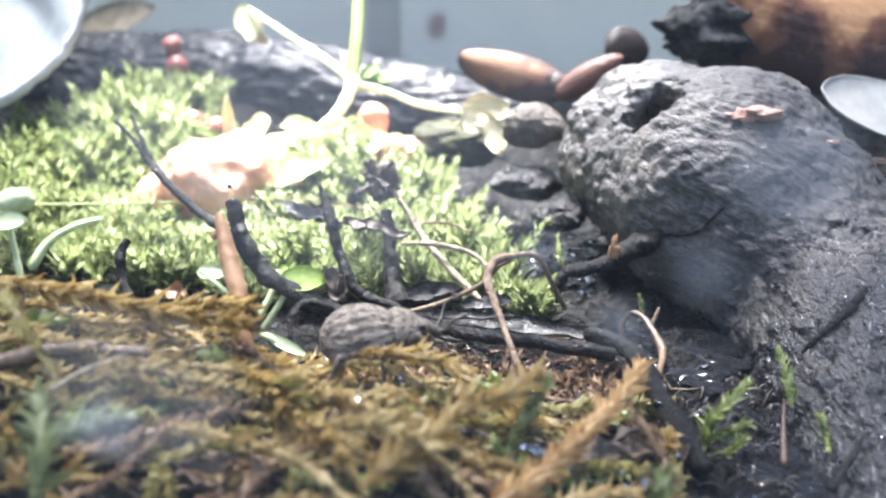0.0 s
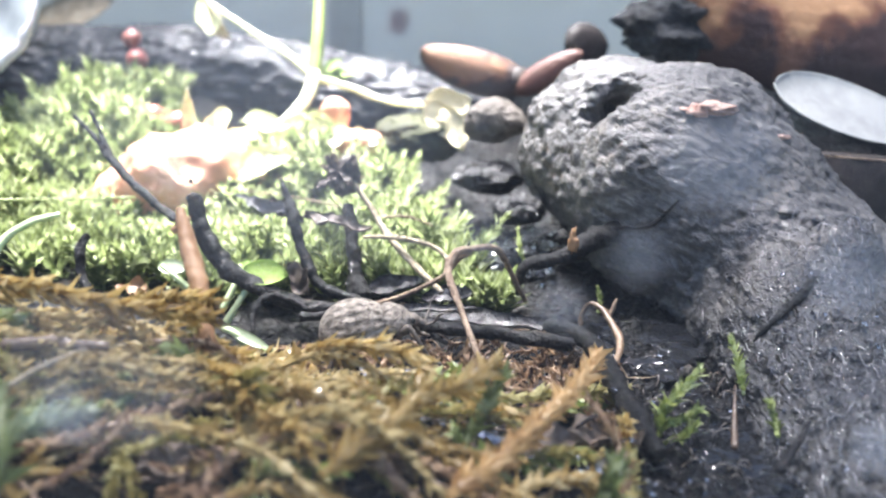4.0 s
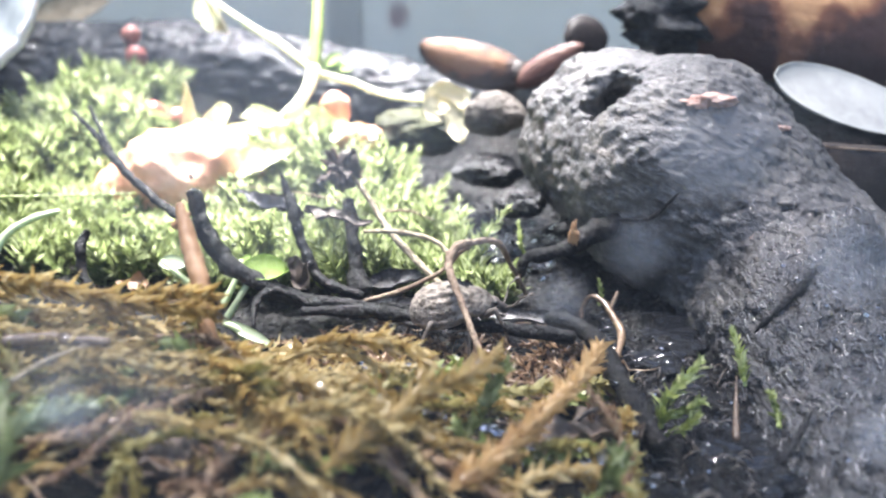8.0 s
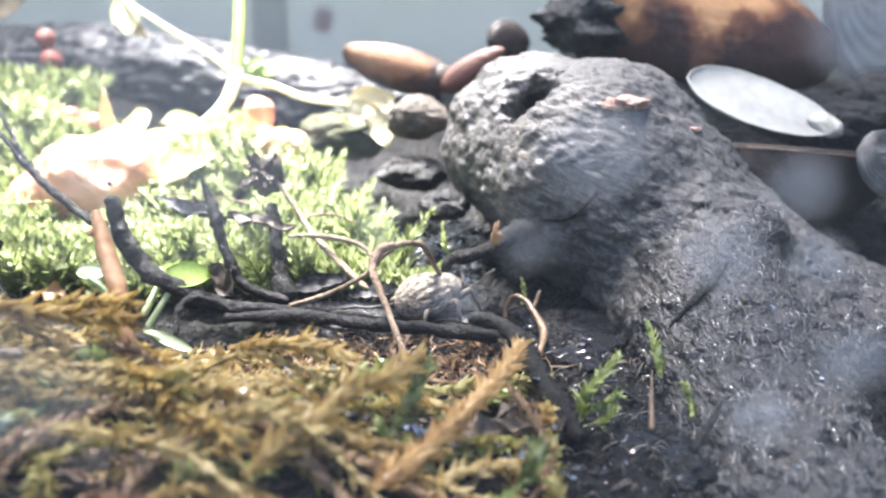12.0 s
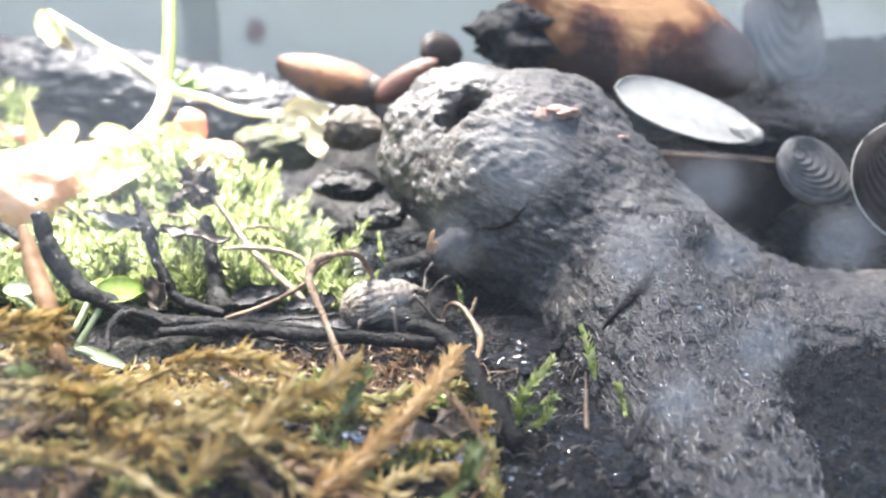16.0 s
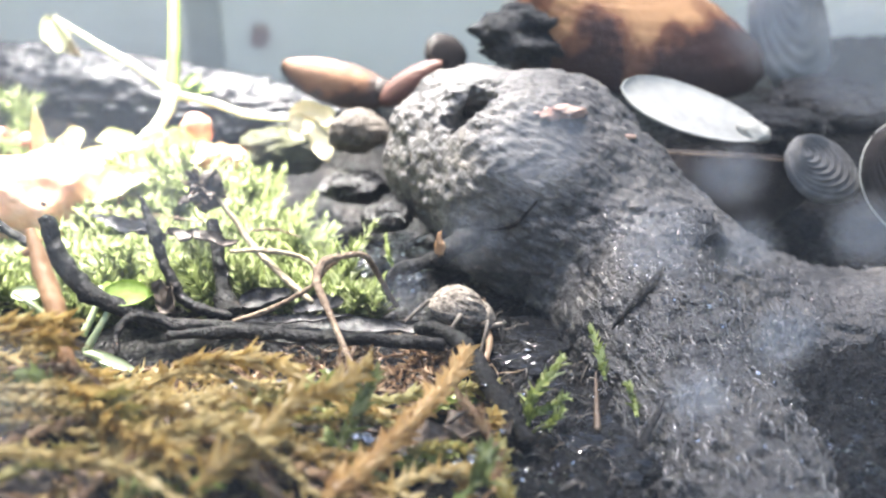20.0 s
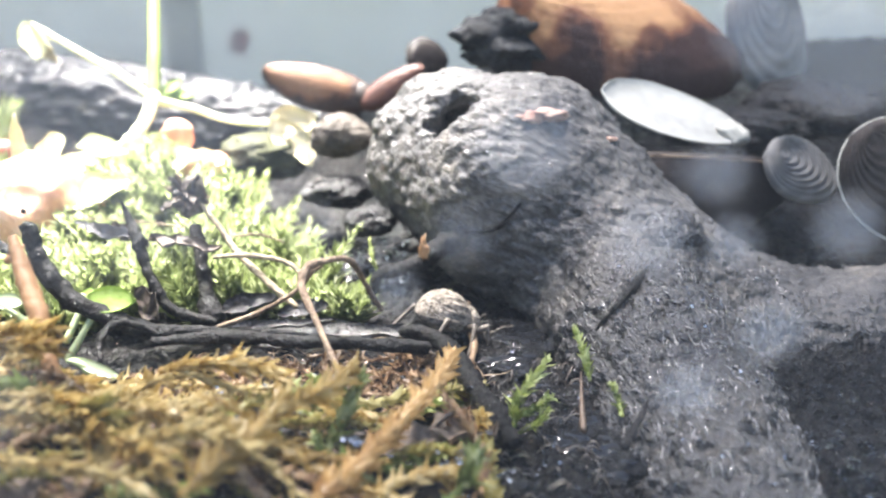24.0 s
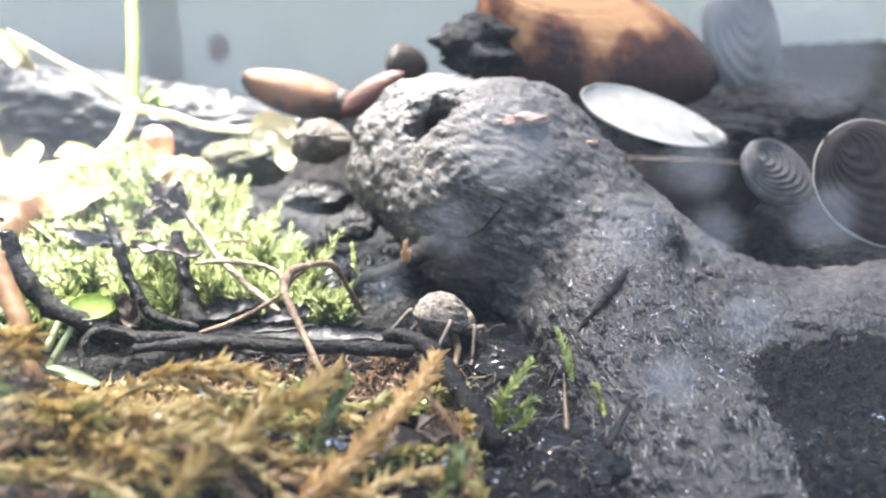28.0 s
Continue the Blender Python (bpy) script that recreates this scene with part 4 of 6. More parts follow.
def build_front_glass():
    part("front_glass", (*box((-0.1595, 0.0165, -0.012), (0.1595, 0.0175, 0.13)), False), haze_mat)
    tagged(bpy.data.objects["front_glass"], "clear front pane of the tank with an added haze film", "glass pane", kind="structure")
    # last two, high on the right, paint a pale reflection on the pane
    for c, size in (((0.00763, 0.01646, 0.02228), 0.55), ((0.00457, 0.01716, 0.02458), 0.6), ((0.00175, 0.01780, 0.02664), 0.75), ((-0.00101, 0.01680, 0.02337), 0.35), ((-0.00281, 0.01725, 0.02486), 0.35), ((0.00655, 0.01711, 0.02440), 0.4), ((0.00583, 0.01599, 0.02073), 0.45), ((0.00907, 0.01722, 0.02475), 0.5), ((0.00043, 0.01718, 0.02463), 0.4), ((0.00607, 0.01760, 0.02601), 0.45), ((-0.01286, 0.01564, 0.01989), 0.5), ((0.00859, 0.01834, 0.02842), 1.0), ((0.00655, 0.01855, 0.02911), 0.6)):
        x, y, z = c
        v, f = blob((x, 0.0179, z), (size * 1.4, 0.1, size * 1.2), 0.3, int(size * 100), 8, 14)
        thing("water_glare_spot", "blurred pale water or painted reflection spot on the front pane", "water spot", "spots on the pane", mesh=(v, f), material=spot_mat)


    # pale films that paint the glow round the fruit and the lower-left haze
    for n, (x, z, a, b) in enumerate(((-0.0078, 0.0272, 4.6, 3.2), (-0.0075, 0.0272, 3.6, 2.4), (-0.0072, 0.0272, 2.5, 1.6), (-0.0123, 0.0205, 2.6, 1.9), (-0.0123, 0.0205, 1.7, 1.1))):
        thing("haze_veil", "faint pale film on the front pane that paints in glow and haze", "condensation", "patches of condensation", mesh=blob((x, 0.01795 + 0.00015 * n, z), (a, 0.04, b), 0.25, n + 3, 10, 40), material=veil_mat)


# ---- shells and stones ----
def valve(a, b, h, ridges=0, deep=0.03, hinge=-0.75, thick=0.05, rings=36, sides=56, point=0.0):
    """One half of a clam, lying dome up, with growth ridges round its hinge; sizes in millimetres."""
    r, k = np.meshgrid(np.linspace(0.02, 1, rings), np.arange(sides) * 2 * np.pi / sides, indexing="ij")
    x = hinge * (1 - r) + r * np.cos(k)
    y = r * np.sin(k) * (1 - 0.12 * np.cos(k)) * (1 - point * (0.5 - 0.5 * x))
    z = (1 - r**2.2) ** 0.62
    wave = deep * np.sin(r * ridges * 2 * np.pi) * (r > 0.08) if ridges else 0 * r
    q = np.stack([x, y, 0 * x], -1).reshape(-1, 3)
    wave = wave + 0.05 * rough(q, 2.2, 3, 4).reshape(x.shape) * (r**2)
    x, y = x + 0.02 * rough(q, 5, 6, 2).reshape(x.shape) * r**4, y + 0.02 * rough(q, 5, 8, 2).reshape(x.shape) * r**4
    p = np.stack([x * a, y * b, (z + wave) * h], -1)
    low = np.stack([x * a * 0.985, y * b * 0.985, (z * (1 - thick) - thick) * h], -1)
    p, low = p.reshape(-1, 3) * MM, low.reshape(-1, 3) * MM
    f, n = [], rings * sides
    for i in range(rings - 1):
        for j in range(sides):
            m = (j + 1) % sides
            q = (i * sides + j, (i + 1) * sides + j, (i + 1) * sides + m, i * sides + m)
            f.append(q)
            f.append(tuple(n + c for c in q[::-1]))
    for j in range(sides):
        m = (j + 1) % sides
        f.append(((rings - 1) * sides + j, n + (rings - 1) * sides + j, n + (rings - 1) * sides + m, (rings - 1) * sides + m))
    f.append(tuple(range(sides)))
    f.append(tuple(n + c for c in range(sides))[::-1])
    return np.vstack([p, low]), f


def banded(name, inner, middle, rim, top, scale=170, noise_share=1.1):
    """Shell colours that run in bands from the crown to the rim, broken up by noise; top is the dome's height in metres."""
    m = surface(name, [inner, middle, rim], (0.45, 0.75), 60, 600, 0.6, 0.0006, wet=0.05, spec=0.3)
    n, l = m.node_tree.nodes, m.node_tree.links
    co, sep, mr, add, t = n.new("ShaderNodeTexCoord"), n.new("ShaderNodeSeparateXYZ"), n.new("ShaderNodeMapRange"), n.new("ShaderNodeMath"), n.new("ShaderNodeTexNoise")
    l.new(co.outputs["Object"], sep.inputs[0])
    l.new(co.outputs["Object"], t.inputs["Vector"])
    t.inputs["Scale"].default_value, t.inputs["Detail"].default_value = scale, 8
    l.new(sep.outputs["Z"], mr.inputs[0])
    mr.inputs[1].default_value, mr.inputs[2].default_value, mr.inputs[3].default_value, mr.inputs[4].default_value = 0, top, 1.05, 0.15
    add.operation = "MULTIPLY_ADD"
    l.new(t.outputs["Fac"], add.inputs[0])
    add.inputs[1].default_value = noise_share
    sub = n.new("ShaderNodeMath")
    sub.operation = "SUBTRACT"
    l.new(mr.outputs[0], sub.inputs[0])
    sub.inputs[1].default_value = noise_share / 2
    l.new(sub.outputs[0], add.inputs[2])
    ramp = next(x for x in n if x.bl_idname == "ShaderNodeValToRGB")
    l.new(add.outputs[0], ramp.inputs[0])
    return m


# the clam's near-black last tone also paints the shade under its overhang
clam_mat = banded("banded_shaded_clam", (0.42, 0.23, 0.11), (0.15, 0.06, 0.03), (0.03, 0.012, 0.01), 0.0125, 85, 2.2)
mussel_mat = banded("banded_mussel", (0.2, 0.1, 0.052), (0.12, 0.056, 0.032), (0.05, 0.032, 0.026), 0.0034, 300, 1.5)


def build_shells():
    for at, turn, (a, b, h, ridges, deep), mat, label in (
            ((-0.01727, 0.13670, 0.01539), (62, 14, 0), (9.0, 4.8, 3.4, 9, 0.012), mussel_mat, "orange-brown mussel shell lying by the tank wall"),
            ((0.00009, 0.14208, 0.01929), (70, 0, 20), (3.7, 3.6, 1.6, 5, 0.02), dark_shell_mat, "small round dark brown shell"),
            ((-0.00554, 0.13569, 0.01550), (70, -32, 0), (6.0, 2.2, 1.4, 6, 0.02), berry_shell_mat, "narrow reddish brown shell standing on edge"),
            ((0.03018, 0.13725, 0.02062), (24, 9, 4), (20.5, 15, 12.5, 12, 0.01), clam_mat, "large glossy orange-brown clam shell with dark bands and painted shade at its rim"),
            ((0.05780, 0.14592, 0.02160), (75, 62, 10), (12, 8, 3.6, 7, 0.05), pale_rib_mat, "pale clam shell with strong ribs"),
            ((0.03064, 0.10530, 0.01529), (208, 17, 0), (9.5, 5.4, 1.1, 5, 0.004), pearl_mat, "white pearly shell half lying open side up"),
            ((0.03472, 0.10149, 0.00966), (166, 4, 0), (11.0, 5.5, 10.5, 6, 0.012), dark_shell_mat, "dark brown shell half standing upright behind the log"),
            ((0.04335, 0.09618, 0.00940), (58, 22, 6), (5.2, 4.0, 2.2, 9, 0.07), grey_shell_mat, "small grey shell with fine ribs"),
            ((0.05125, 0.08828, 0.00944), (66, 40, -12), (8.0, 6.2, 2.8, 8, 0.035), dark_shell_mat, "grey ribbed shell with a pale worn rim")):
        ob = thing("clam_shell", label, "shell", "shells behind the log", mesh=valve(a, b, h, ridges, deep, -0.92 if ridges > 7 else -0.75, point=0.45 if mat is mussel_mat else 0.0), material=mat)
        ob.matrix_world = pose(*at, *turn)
        if mat is pearl_mat:
            hinge = part("hinge", blob((7.9 * MM, 0.6 * MM, 0.1 * MM), (1.9, 1.5, 0.9), 0.35, 3), chalk_mat, ob, "chalky hinge knob")
        if mat is mussel_mat:
            part("worn_patch", blob((6.9 * MM, 0.3 * MM, 0.8 * MM), (1.9, 2.0, 1.1), 0.15, 5), dark_shell_mat, ob, "dark worn end")
        if label.startswith("grey ribbed"):
            k = np.linspace(0, 2 * np.pi, 31)
            rim = np.stack([a * np.cos(k), b * np.sin(k) * (1 - 0.12 * np.cos(k)), 0 * k], 1) * MM
            part("rim", tube(rim, [0.1, 0.15, 0.09, 0.13, 0.1], 8, 90, 0.3), chalk_mat, ob, "pale worn rim")
        if label.startswith("dark brown shell half"):
            k = np.linspace(0.15, np.pi - 0.15, 26)
            rim = np.stack([a * np.cos(k), b * np.sin(k) * (1 - 0.12 * np.cos(k)), 0 * k], 1) * MM
            part("rim", tube(rim[::5], [0.05, 0.1, 0.06, 0.12, 0.05], 8, 40, 0.6), brown_twig_mat, ob, "thin pale worn rim")
    # the two small black lumps stand in for shaded sides of stone and log
    for at, size, mat, label in (((-0.01106, 0.10681, 0.01257), (3.9, 3.2, 2.7), stone_mat, "grey-brown wet stone beside the log"), ((-0.01150, 0.10321, 0.00620), (4.2, 3.4, 2.0), soil_shade_mat, "black lump standing in for the stone's shaded side"),
                                 ((-0.00664, 0.09205, 0.00520), (2.8, 2.6, 1.7), soil_shade_mat, "black glossy lump standing in for the log's shaded side"), ((0.01297, 0.12961, 0.02247), (8.5, 5.0, 4.4), dirt_mat, "black crumbly lump of dirt on the shell"),
                                 ((0.05850, 0.12829, 0.01182), (11, 9, 5), soil_shade_mat, "dark heap of crumbly soil"), ((0.04365, 0.11945, 0.01028), (9, 7, 4), soil_shade_mat, "dark heap of crumbly soil"),
                                 ((-0.02233, 0.11677, 0.00836), (6, 5, 3.2), mossy_mat, "dark stone with olive moss film")):
        thing("lump", label, "stone", mesh=blob(at, size, 0.14 if mat is stone_mat else 0.3 if size[0] == 8.5 else 0.16, int(size[0] * 10), 44, 60, 1.6 if mat is stone_mat else 2.2), material=mat)


chalk_mat = surface("chalky_shell", [(0.34, 0.33, 0.29), (0.46, 0.45, 0.4), (0.56, 0.54, 0.48)], (0.6, 0.8), 300, 1500, 0.8, 0.0005)
berry_shell_mat = surface("red_brown_shell", [(0.05, 0.022, 0.017), (0.1, 0.045, 0.034), (0.15, 0.08, 0.06)], (0.45, 0.7), 60, 600, 0.3, 0.0003, spec=0.25)
pale_rib_mat = surface("pale_ribbed_shell", [(0.14, 0.135, 0.13), (0.24, 0.235, 0.225), (0.36, 0.355, 0.34)], (0.35, 0.6), 90, 900, 0.4, 0.0003)
dirt_mat = surface("dry_grey_dirt", [(0.012, 0.013, 0.015), (0.035, 0.038, 0.043), (0.085, 0.09, 0.1)], (0.6, 0.85), 150, 1000, 1.0, 0.002, spec=0.2, grains=600)
soil_shade_mat = surface("black_dirt_and_shade", [(0.004, 0.004, 0.005), (0.015, 0.015, 0.017), (0.042, 0.042, 0.046)], (0.4, 0.7), 150, 1000, 1.0, 0.002, wet=0.3, spec=0.25, grains=600, gloss=0.15)
mossy_mat = surface("olive_film", [(0.012, 0.013, 0.007), (0.03, 0.032, 0.012), (0.06, 0.062, 0.022)], (0.6, 0.8), 120, 1100, 0.8, 0.0006, spec=0.15)


# ---- the fruit, the seedling and the berries ----
def build_fruit():
    lobes = [((-0.05051, 0.09768, 0.00499), 6.2), ((-0.05579, 0.09718, 0.00343), 4.4), ((-0.05918, 0.09591, 0.00162), 3.2), ((-0.04730, 0.10087, 0.00623), 6.0), ((-0.04305, 0.10338, 0.00473), 4.6), ((-0.04783, 0.09635, 0.00254), 3.6), ((-0.04093, 0.10714, 0.00512), 3.4)]
    def field(p):
        d = np.linalg.norm(p - np.array(lobes[0][0]), axis=1) - lobes[0][1] * MM
        for c, r in lobes[1:]:
            d = blend(d, np.linalg.norm((p - np.array(c)) * np.array([1, 1, 1.1]), axis=1) - r * MM, 0.0007)
        return d + (0.7 * rough(p / MM, 0.33, 7, 4)) * MM
    cs = np.array([c for c, _ in lobes])
    ob = thing("fruit_lump", "soft peach-coloured lumpy piece of fruit on the moss", "fruit", mesh=skin(field, cs.min(0) - 0.008, cs.max(0) + 0.008, 0.0006), material=fruit_mat)
    part("dark_speck", blob((-0.04527, 0.09245, 0.00688), (0.35, 0.3, 0.35), 0.2, 1, 8, 8), black_twig_mat, ob)
    for at, size in (((-0.03513, 0.11952, 0.01076), (2.2, 2, 2.6)), ((-0.02972, 0.11523, 0.00740), (3.0, 2.4, 2.0)), ((-0.03061, 0.11095, 0.00796), (2.6, 2, 2.2))):
        thing("seed", "pale orange swollen seed lying on the moss", "seed", "seeds by the seedling", mesh=blob(at, size, 0.15, 5), material=fruit_mat)


def build_seedling():
    root = thing("seedling", "pale sprouting seedling with a green stem and drooping side shoots", "plant")
    part("stem", tube([(-0.04309, 0.14542, 0.04932), (-0.04135, 0.13587, 0.03199), (-0.04004, 0.12840, 0.02137), (-0.03961, 0.12457, 0.01591)], [0.85, 0.9, 0.95, 1.0], 12, 26, 0.06), stem_mat, root, "upright green stem")
    part("stem_foot", tube([(-0.03961, 0.12457, 0.01591), (-0.03977, 0.11915, 0.01249), (-0.04145, 0.11261, 0.00989), (-0.04438, 0.10720, 0.00823), (-0.04571, 0.10442, 0.00708)], [1.0, 0.85, 0.8, 0.7, 0.6], 12, 26, 0.08), sprout_mat, root, "white foot of the stem")
    part("side_shoot", tube([(-0.03983, 0.12440, 0.01551), (-0.04523, 0.12852, 0.01838), (-0.05156, 0.13239, 0.02102), (-0.05733, 0.13534, 0.02380), (-0.06053, 0.13627, 0.02535)], [0.5, 0.55, 0.5, 0.4, 0.5], 10, 24, 0.08), sprout_mat, root)
    part("side_shoot", tube([(-0.03915, 0.12440, 0.01511), (-0.03415, 0.12501, 0.01388), (-0.02800, 0.12052, 0.01272), (-0.02101, 0.11554, 0.01282)], [0.6, 0.5, 0.42, 0.4], 10, 24, 0.08), sprout_mat, root)
    bud = part("bud", petal((-0.06146, 0.13626, 0.02588), (-0.05980, 0.13361, 0.01999), 1.9, 0.8, 0.1, (0.6, -0.6, 0.3)), sprout_mat, root, "folded cream bud")
    part("bud_leaf", petal((-0.06073, 0.13634, 0.02570), (-0.05749, 0.13454, 0.01977), 1.6, 0.8, -0.15, (-0.5, -0.7, 0.3)), yellow_mat, bud)
    part("bud_leaf", petal((-0.06190, 0.13608, 0.02562), (-0.06167, 0.13479, 0.02150), 1.1, 0.6, 0.2, (0.5, -0.7, 0.3)), sprout_mat, bud)
    dry = part("withered_leaf", petal((-0.02175, 0.11529, 0.01253), (-0.01486, 0.11546, 0.01373), 2.2, 0.3, 0.1, (0, -0.9, 0.35), 11, 0.00025, 0.25), yellow_mat, root, "cream withered leaf, folded")
    part("leaf_fold", petal((-0.02147, 0.11504, 0.01288), (-0.01551, 0.11338, 0.00936), 2.2, 0.25, 0.06, (0.1, -0.95, 0.2), 11, 0.00025, 0.2), yellow_mat, dry)
    part("leaf_flap", petal((-0.01778, 0.11503, 0.01387), (-0.01609, 0.11225, 0.00758), 1.8, 0.3, 0.12, (0.3, -0.9, 0.1), 11, 0.00025, 0.35), yellow_mat, dry)
    for a, b, w in (((-0.04077, 0.11197, 0.01079), (-0.03080, 0.10874, 0.00785), 2.6), ((-0.04017, 0.10800, 0.00760), (-0.03011, 0.10800, 0.01086), 2.9), ((-0.04337, 0.09900, 0.00589), (-0.03544, 0.10100, 0.00856), 2.4), ((-0.04594, 0.10300, 0.00844), (-0.04157, 0.10600, 0.01072), 2.0), ((-0.03470, 0.11157, 0.00910), (-0.02751, 0.11272, 0.00818), 2.0), ((-0.04924, 0.10148, 0.01012), (-0.04935, 0.10244, 0.01642), 0.75), ((-0.04788, 0.10265, 0.00958), (-0.04493, 0.10550, 0.01322), 1.6), ((-0.04145, 0.11261, 0.00989), (-0.04568, 0.10896, 0.01115), 1.8), ((-0.04531, 0.10349, 0.00728), (-0.03801, 0.10206, 0.00492), 2.2)):
        part("seed_leaf", petal(a, b, w, 0.35, 0.06, (0.1, -0.6, 0.75), 11, 0.00025, 0.3), sprout_mat, root, "pale bleached seed leaf")
    for a, b in (((-0.03896, 0.12677, 0.01568), (-0.03710, 0.12979, 0.01726)), ((-0.03854, 0.12685, 0.01568), (-0.03554, 0.13042, 0.01490))):
        part("leaflet", petal(a, b, 1.0, 0.4, 0.1, (0, -0.6, 0.7)), leaf_mat, root)


def build_small_plants():
    for stalk, a, b, w, label in (([(-0.03054, 0.06576, 0.00062), (-0.02931, 0.06670, 0.00273), (-0.02839, 0.06797, 0.00443)], (-0.02926, 0.06803, 0.00514), (-0.02502, 0.06776, 0.00499), 1.25, "young seedling with one round bright green leaf"),
                                  ([(-0.05802, 0.07125, 0.00158), (-0.05872, 0.07198, 0.00425), (-0.05940, 0.07262, 0.00666)], (-0.06109, 0.07251, 0.00736), (-0.05735, 0.07276, 0.00747), 1.1, "young seedling with a flat pale green cap leaf"),
                                  ([(-0.02716, 0.06224, 0.00086), (-0.02812, 0.06234, 0.00176), (-0.02916, 0.06272, 0.00192)], (-0.02497, 0.06163, 0.00092), (-0.02917, 0.06277, 0.00210), 0.5, "fallen seedling with a long pale leaf"),
                                  ([(-0.03112, 0.06706, 0.00165), (-0.03063, 0.06873, 0.00320), (-0.03052, 0.07034, 0.00480)], (-0.03067, 0.06895, 0.00392), (-0.02982, 0.07112, 0.00512), 0.6, "young seedling with a narrow leaf"),
                                  ([(-0.03634, 0.07141, 0.00181), (-0.03745, 0.07152, 0.00283), (-0.03928, 0.07245, 0.00353)], (-0.03955, 0.07242, 0.00363), (-0.03644, 0.07192, 0.00344), 0.8, "young seedling with a pale leaf in the moss")):
        root = thing("young_seedling", label, "plant", "young seedlings")
        part("stalk", tube(stalk, [0.35, 0.3, 0.26], 8, 14, 0.05), sprout_green_mat, root)
        part("leaf", petal(a, b, w, 0.2, 0.05, (0.1, -0.7, 0.7)), pale_moss_mat if "pale" in label else leaf_mat, root)
    thing("bent_shoot", "pale green bent shoot rising from the moss", "plant", mesh=tube([(-0.05782, 0.07269, 0.00259), (-0.05694, 0.07463, 0.00471), (-0.05512, 0.07647, 0.00595), (-0.05302, 0.07812, 0.00644)], [0.5, 0.45, 0.4, 0.25], 9, 20, 0.05), material=sprout_green_mat)
    thing("mould_ball", "pale blue-green fuzzy ball on the moss", "mould", mesh=blob((-0.06175, 0.07701, 0.00845), (2.1, 1.8, 1.2), 0.2, 4), material=pale_moss_mat)
    for n, (at, r) in enumerate((((-0.08668, 0.15858, 0.01796), 1.9), ((-0.08508, 0.15656, 0.01405), 2.1), ((-0.06159, 0.11618, 0.01028), 1.75), ((-0.05736, 0.11458, 0.00934), 2.0), ((-0.08659, 0.15620, 0.01059), 1.2))):
        thing("berry", "small glossy red berry on the wet bark", "berry", "red berries", mesh=blob(at, (r, r, r * 0.95), 0.08, n), material=berry_mat)
    thing("red_speck", "small red speck stuck on the tank wall", "speck", mesh=blob((-0.05098, 0.24078, 0.01720), (2.8, 0.6, 3.4), 0.2, 9), material=speck_mat)


speck_mat = surface("red_speck", [(0.5, 0.16, 0.12), (0.6, 0.25, 0.2)], (0.4, 0.6), 200, 900, 0.2, 0.0002, through=0.6)
yellow_mat = surface("cream_leaf", [(0.5, 0.46, 0.28), (0.62, 0.56, 0.38), (0.7, 0.65, 0.5)], (0.5, 0.7), 120, 1200, 0.3, 0.0002, through=0.12, spec=0.2)
sprout_green_mat = surface("pale_green_stalk", [(0.32, 0.42, 0.2), (0.45, 0.54, 0.3), (0.55, 0.62, 0.4)], (0.3, 0.5), 100, 900, 0.15, 0.0002, through=0.25)


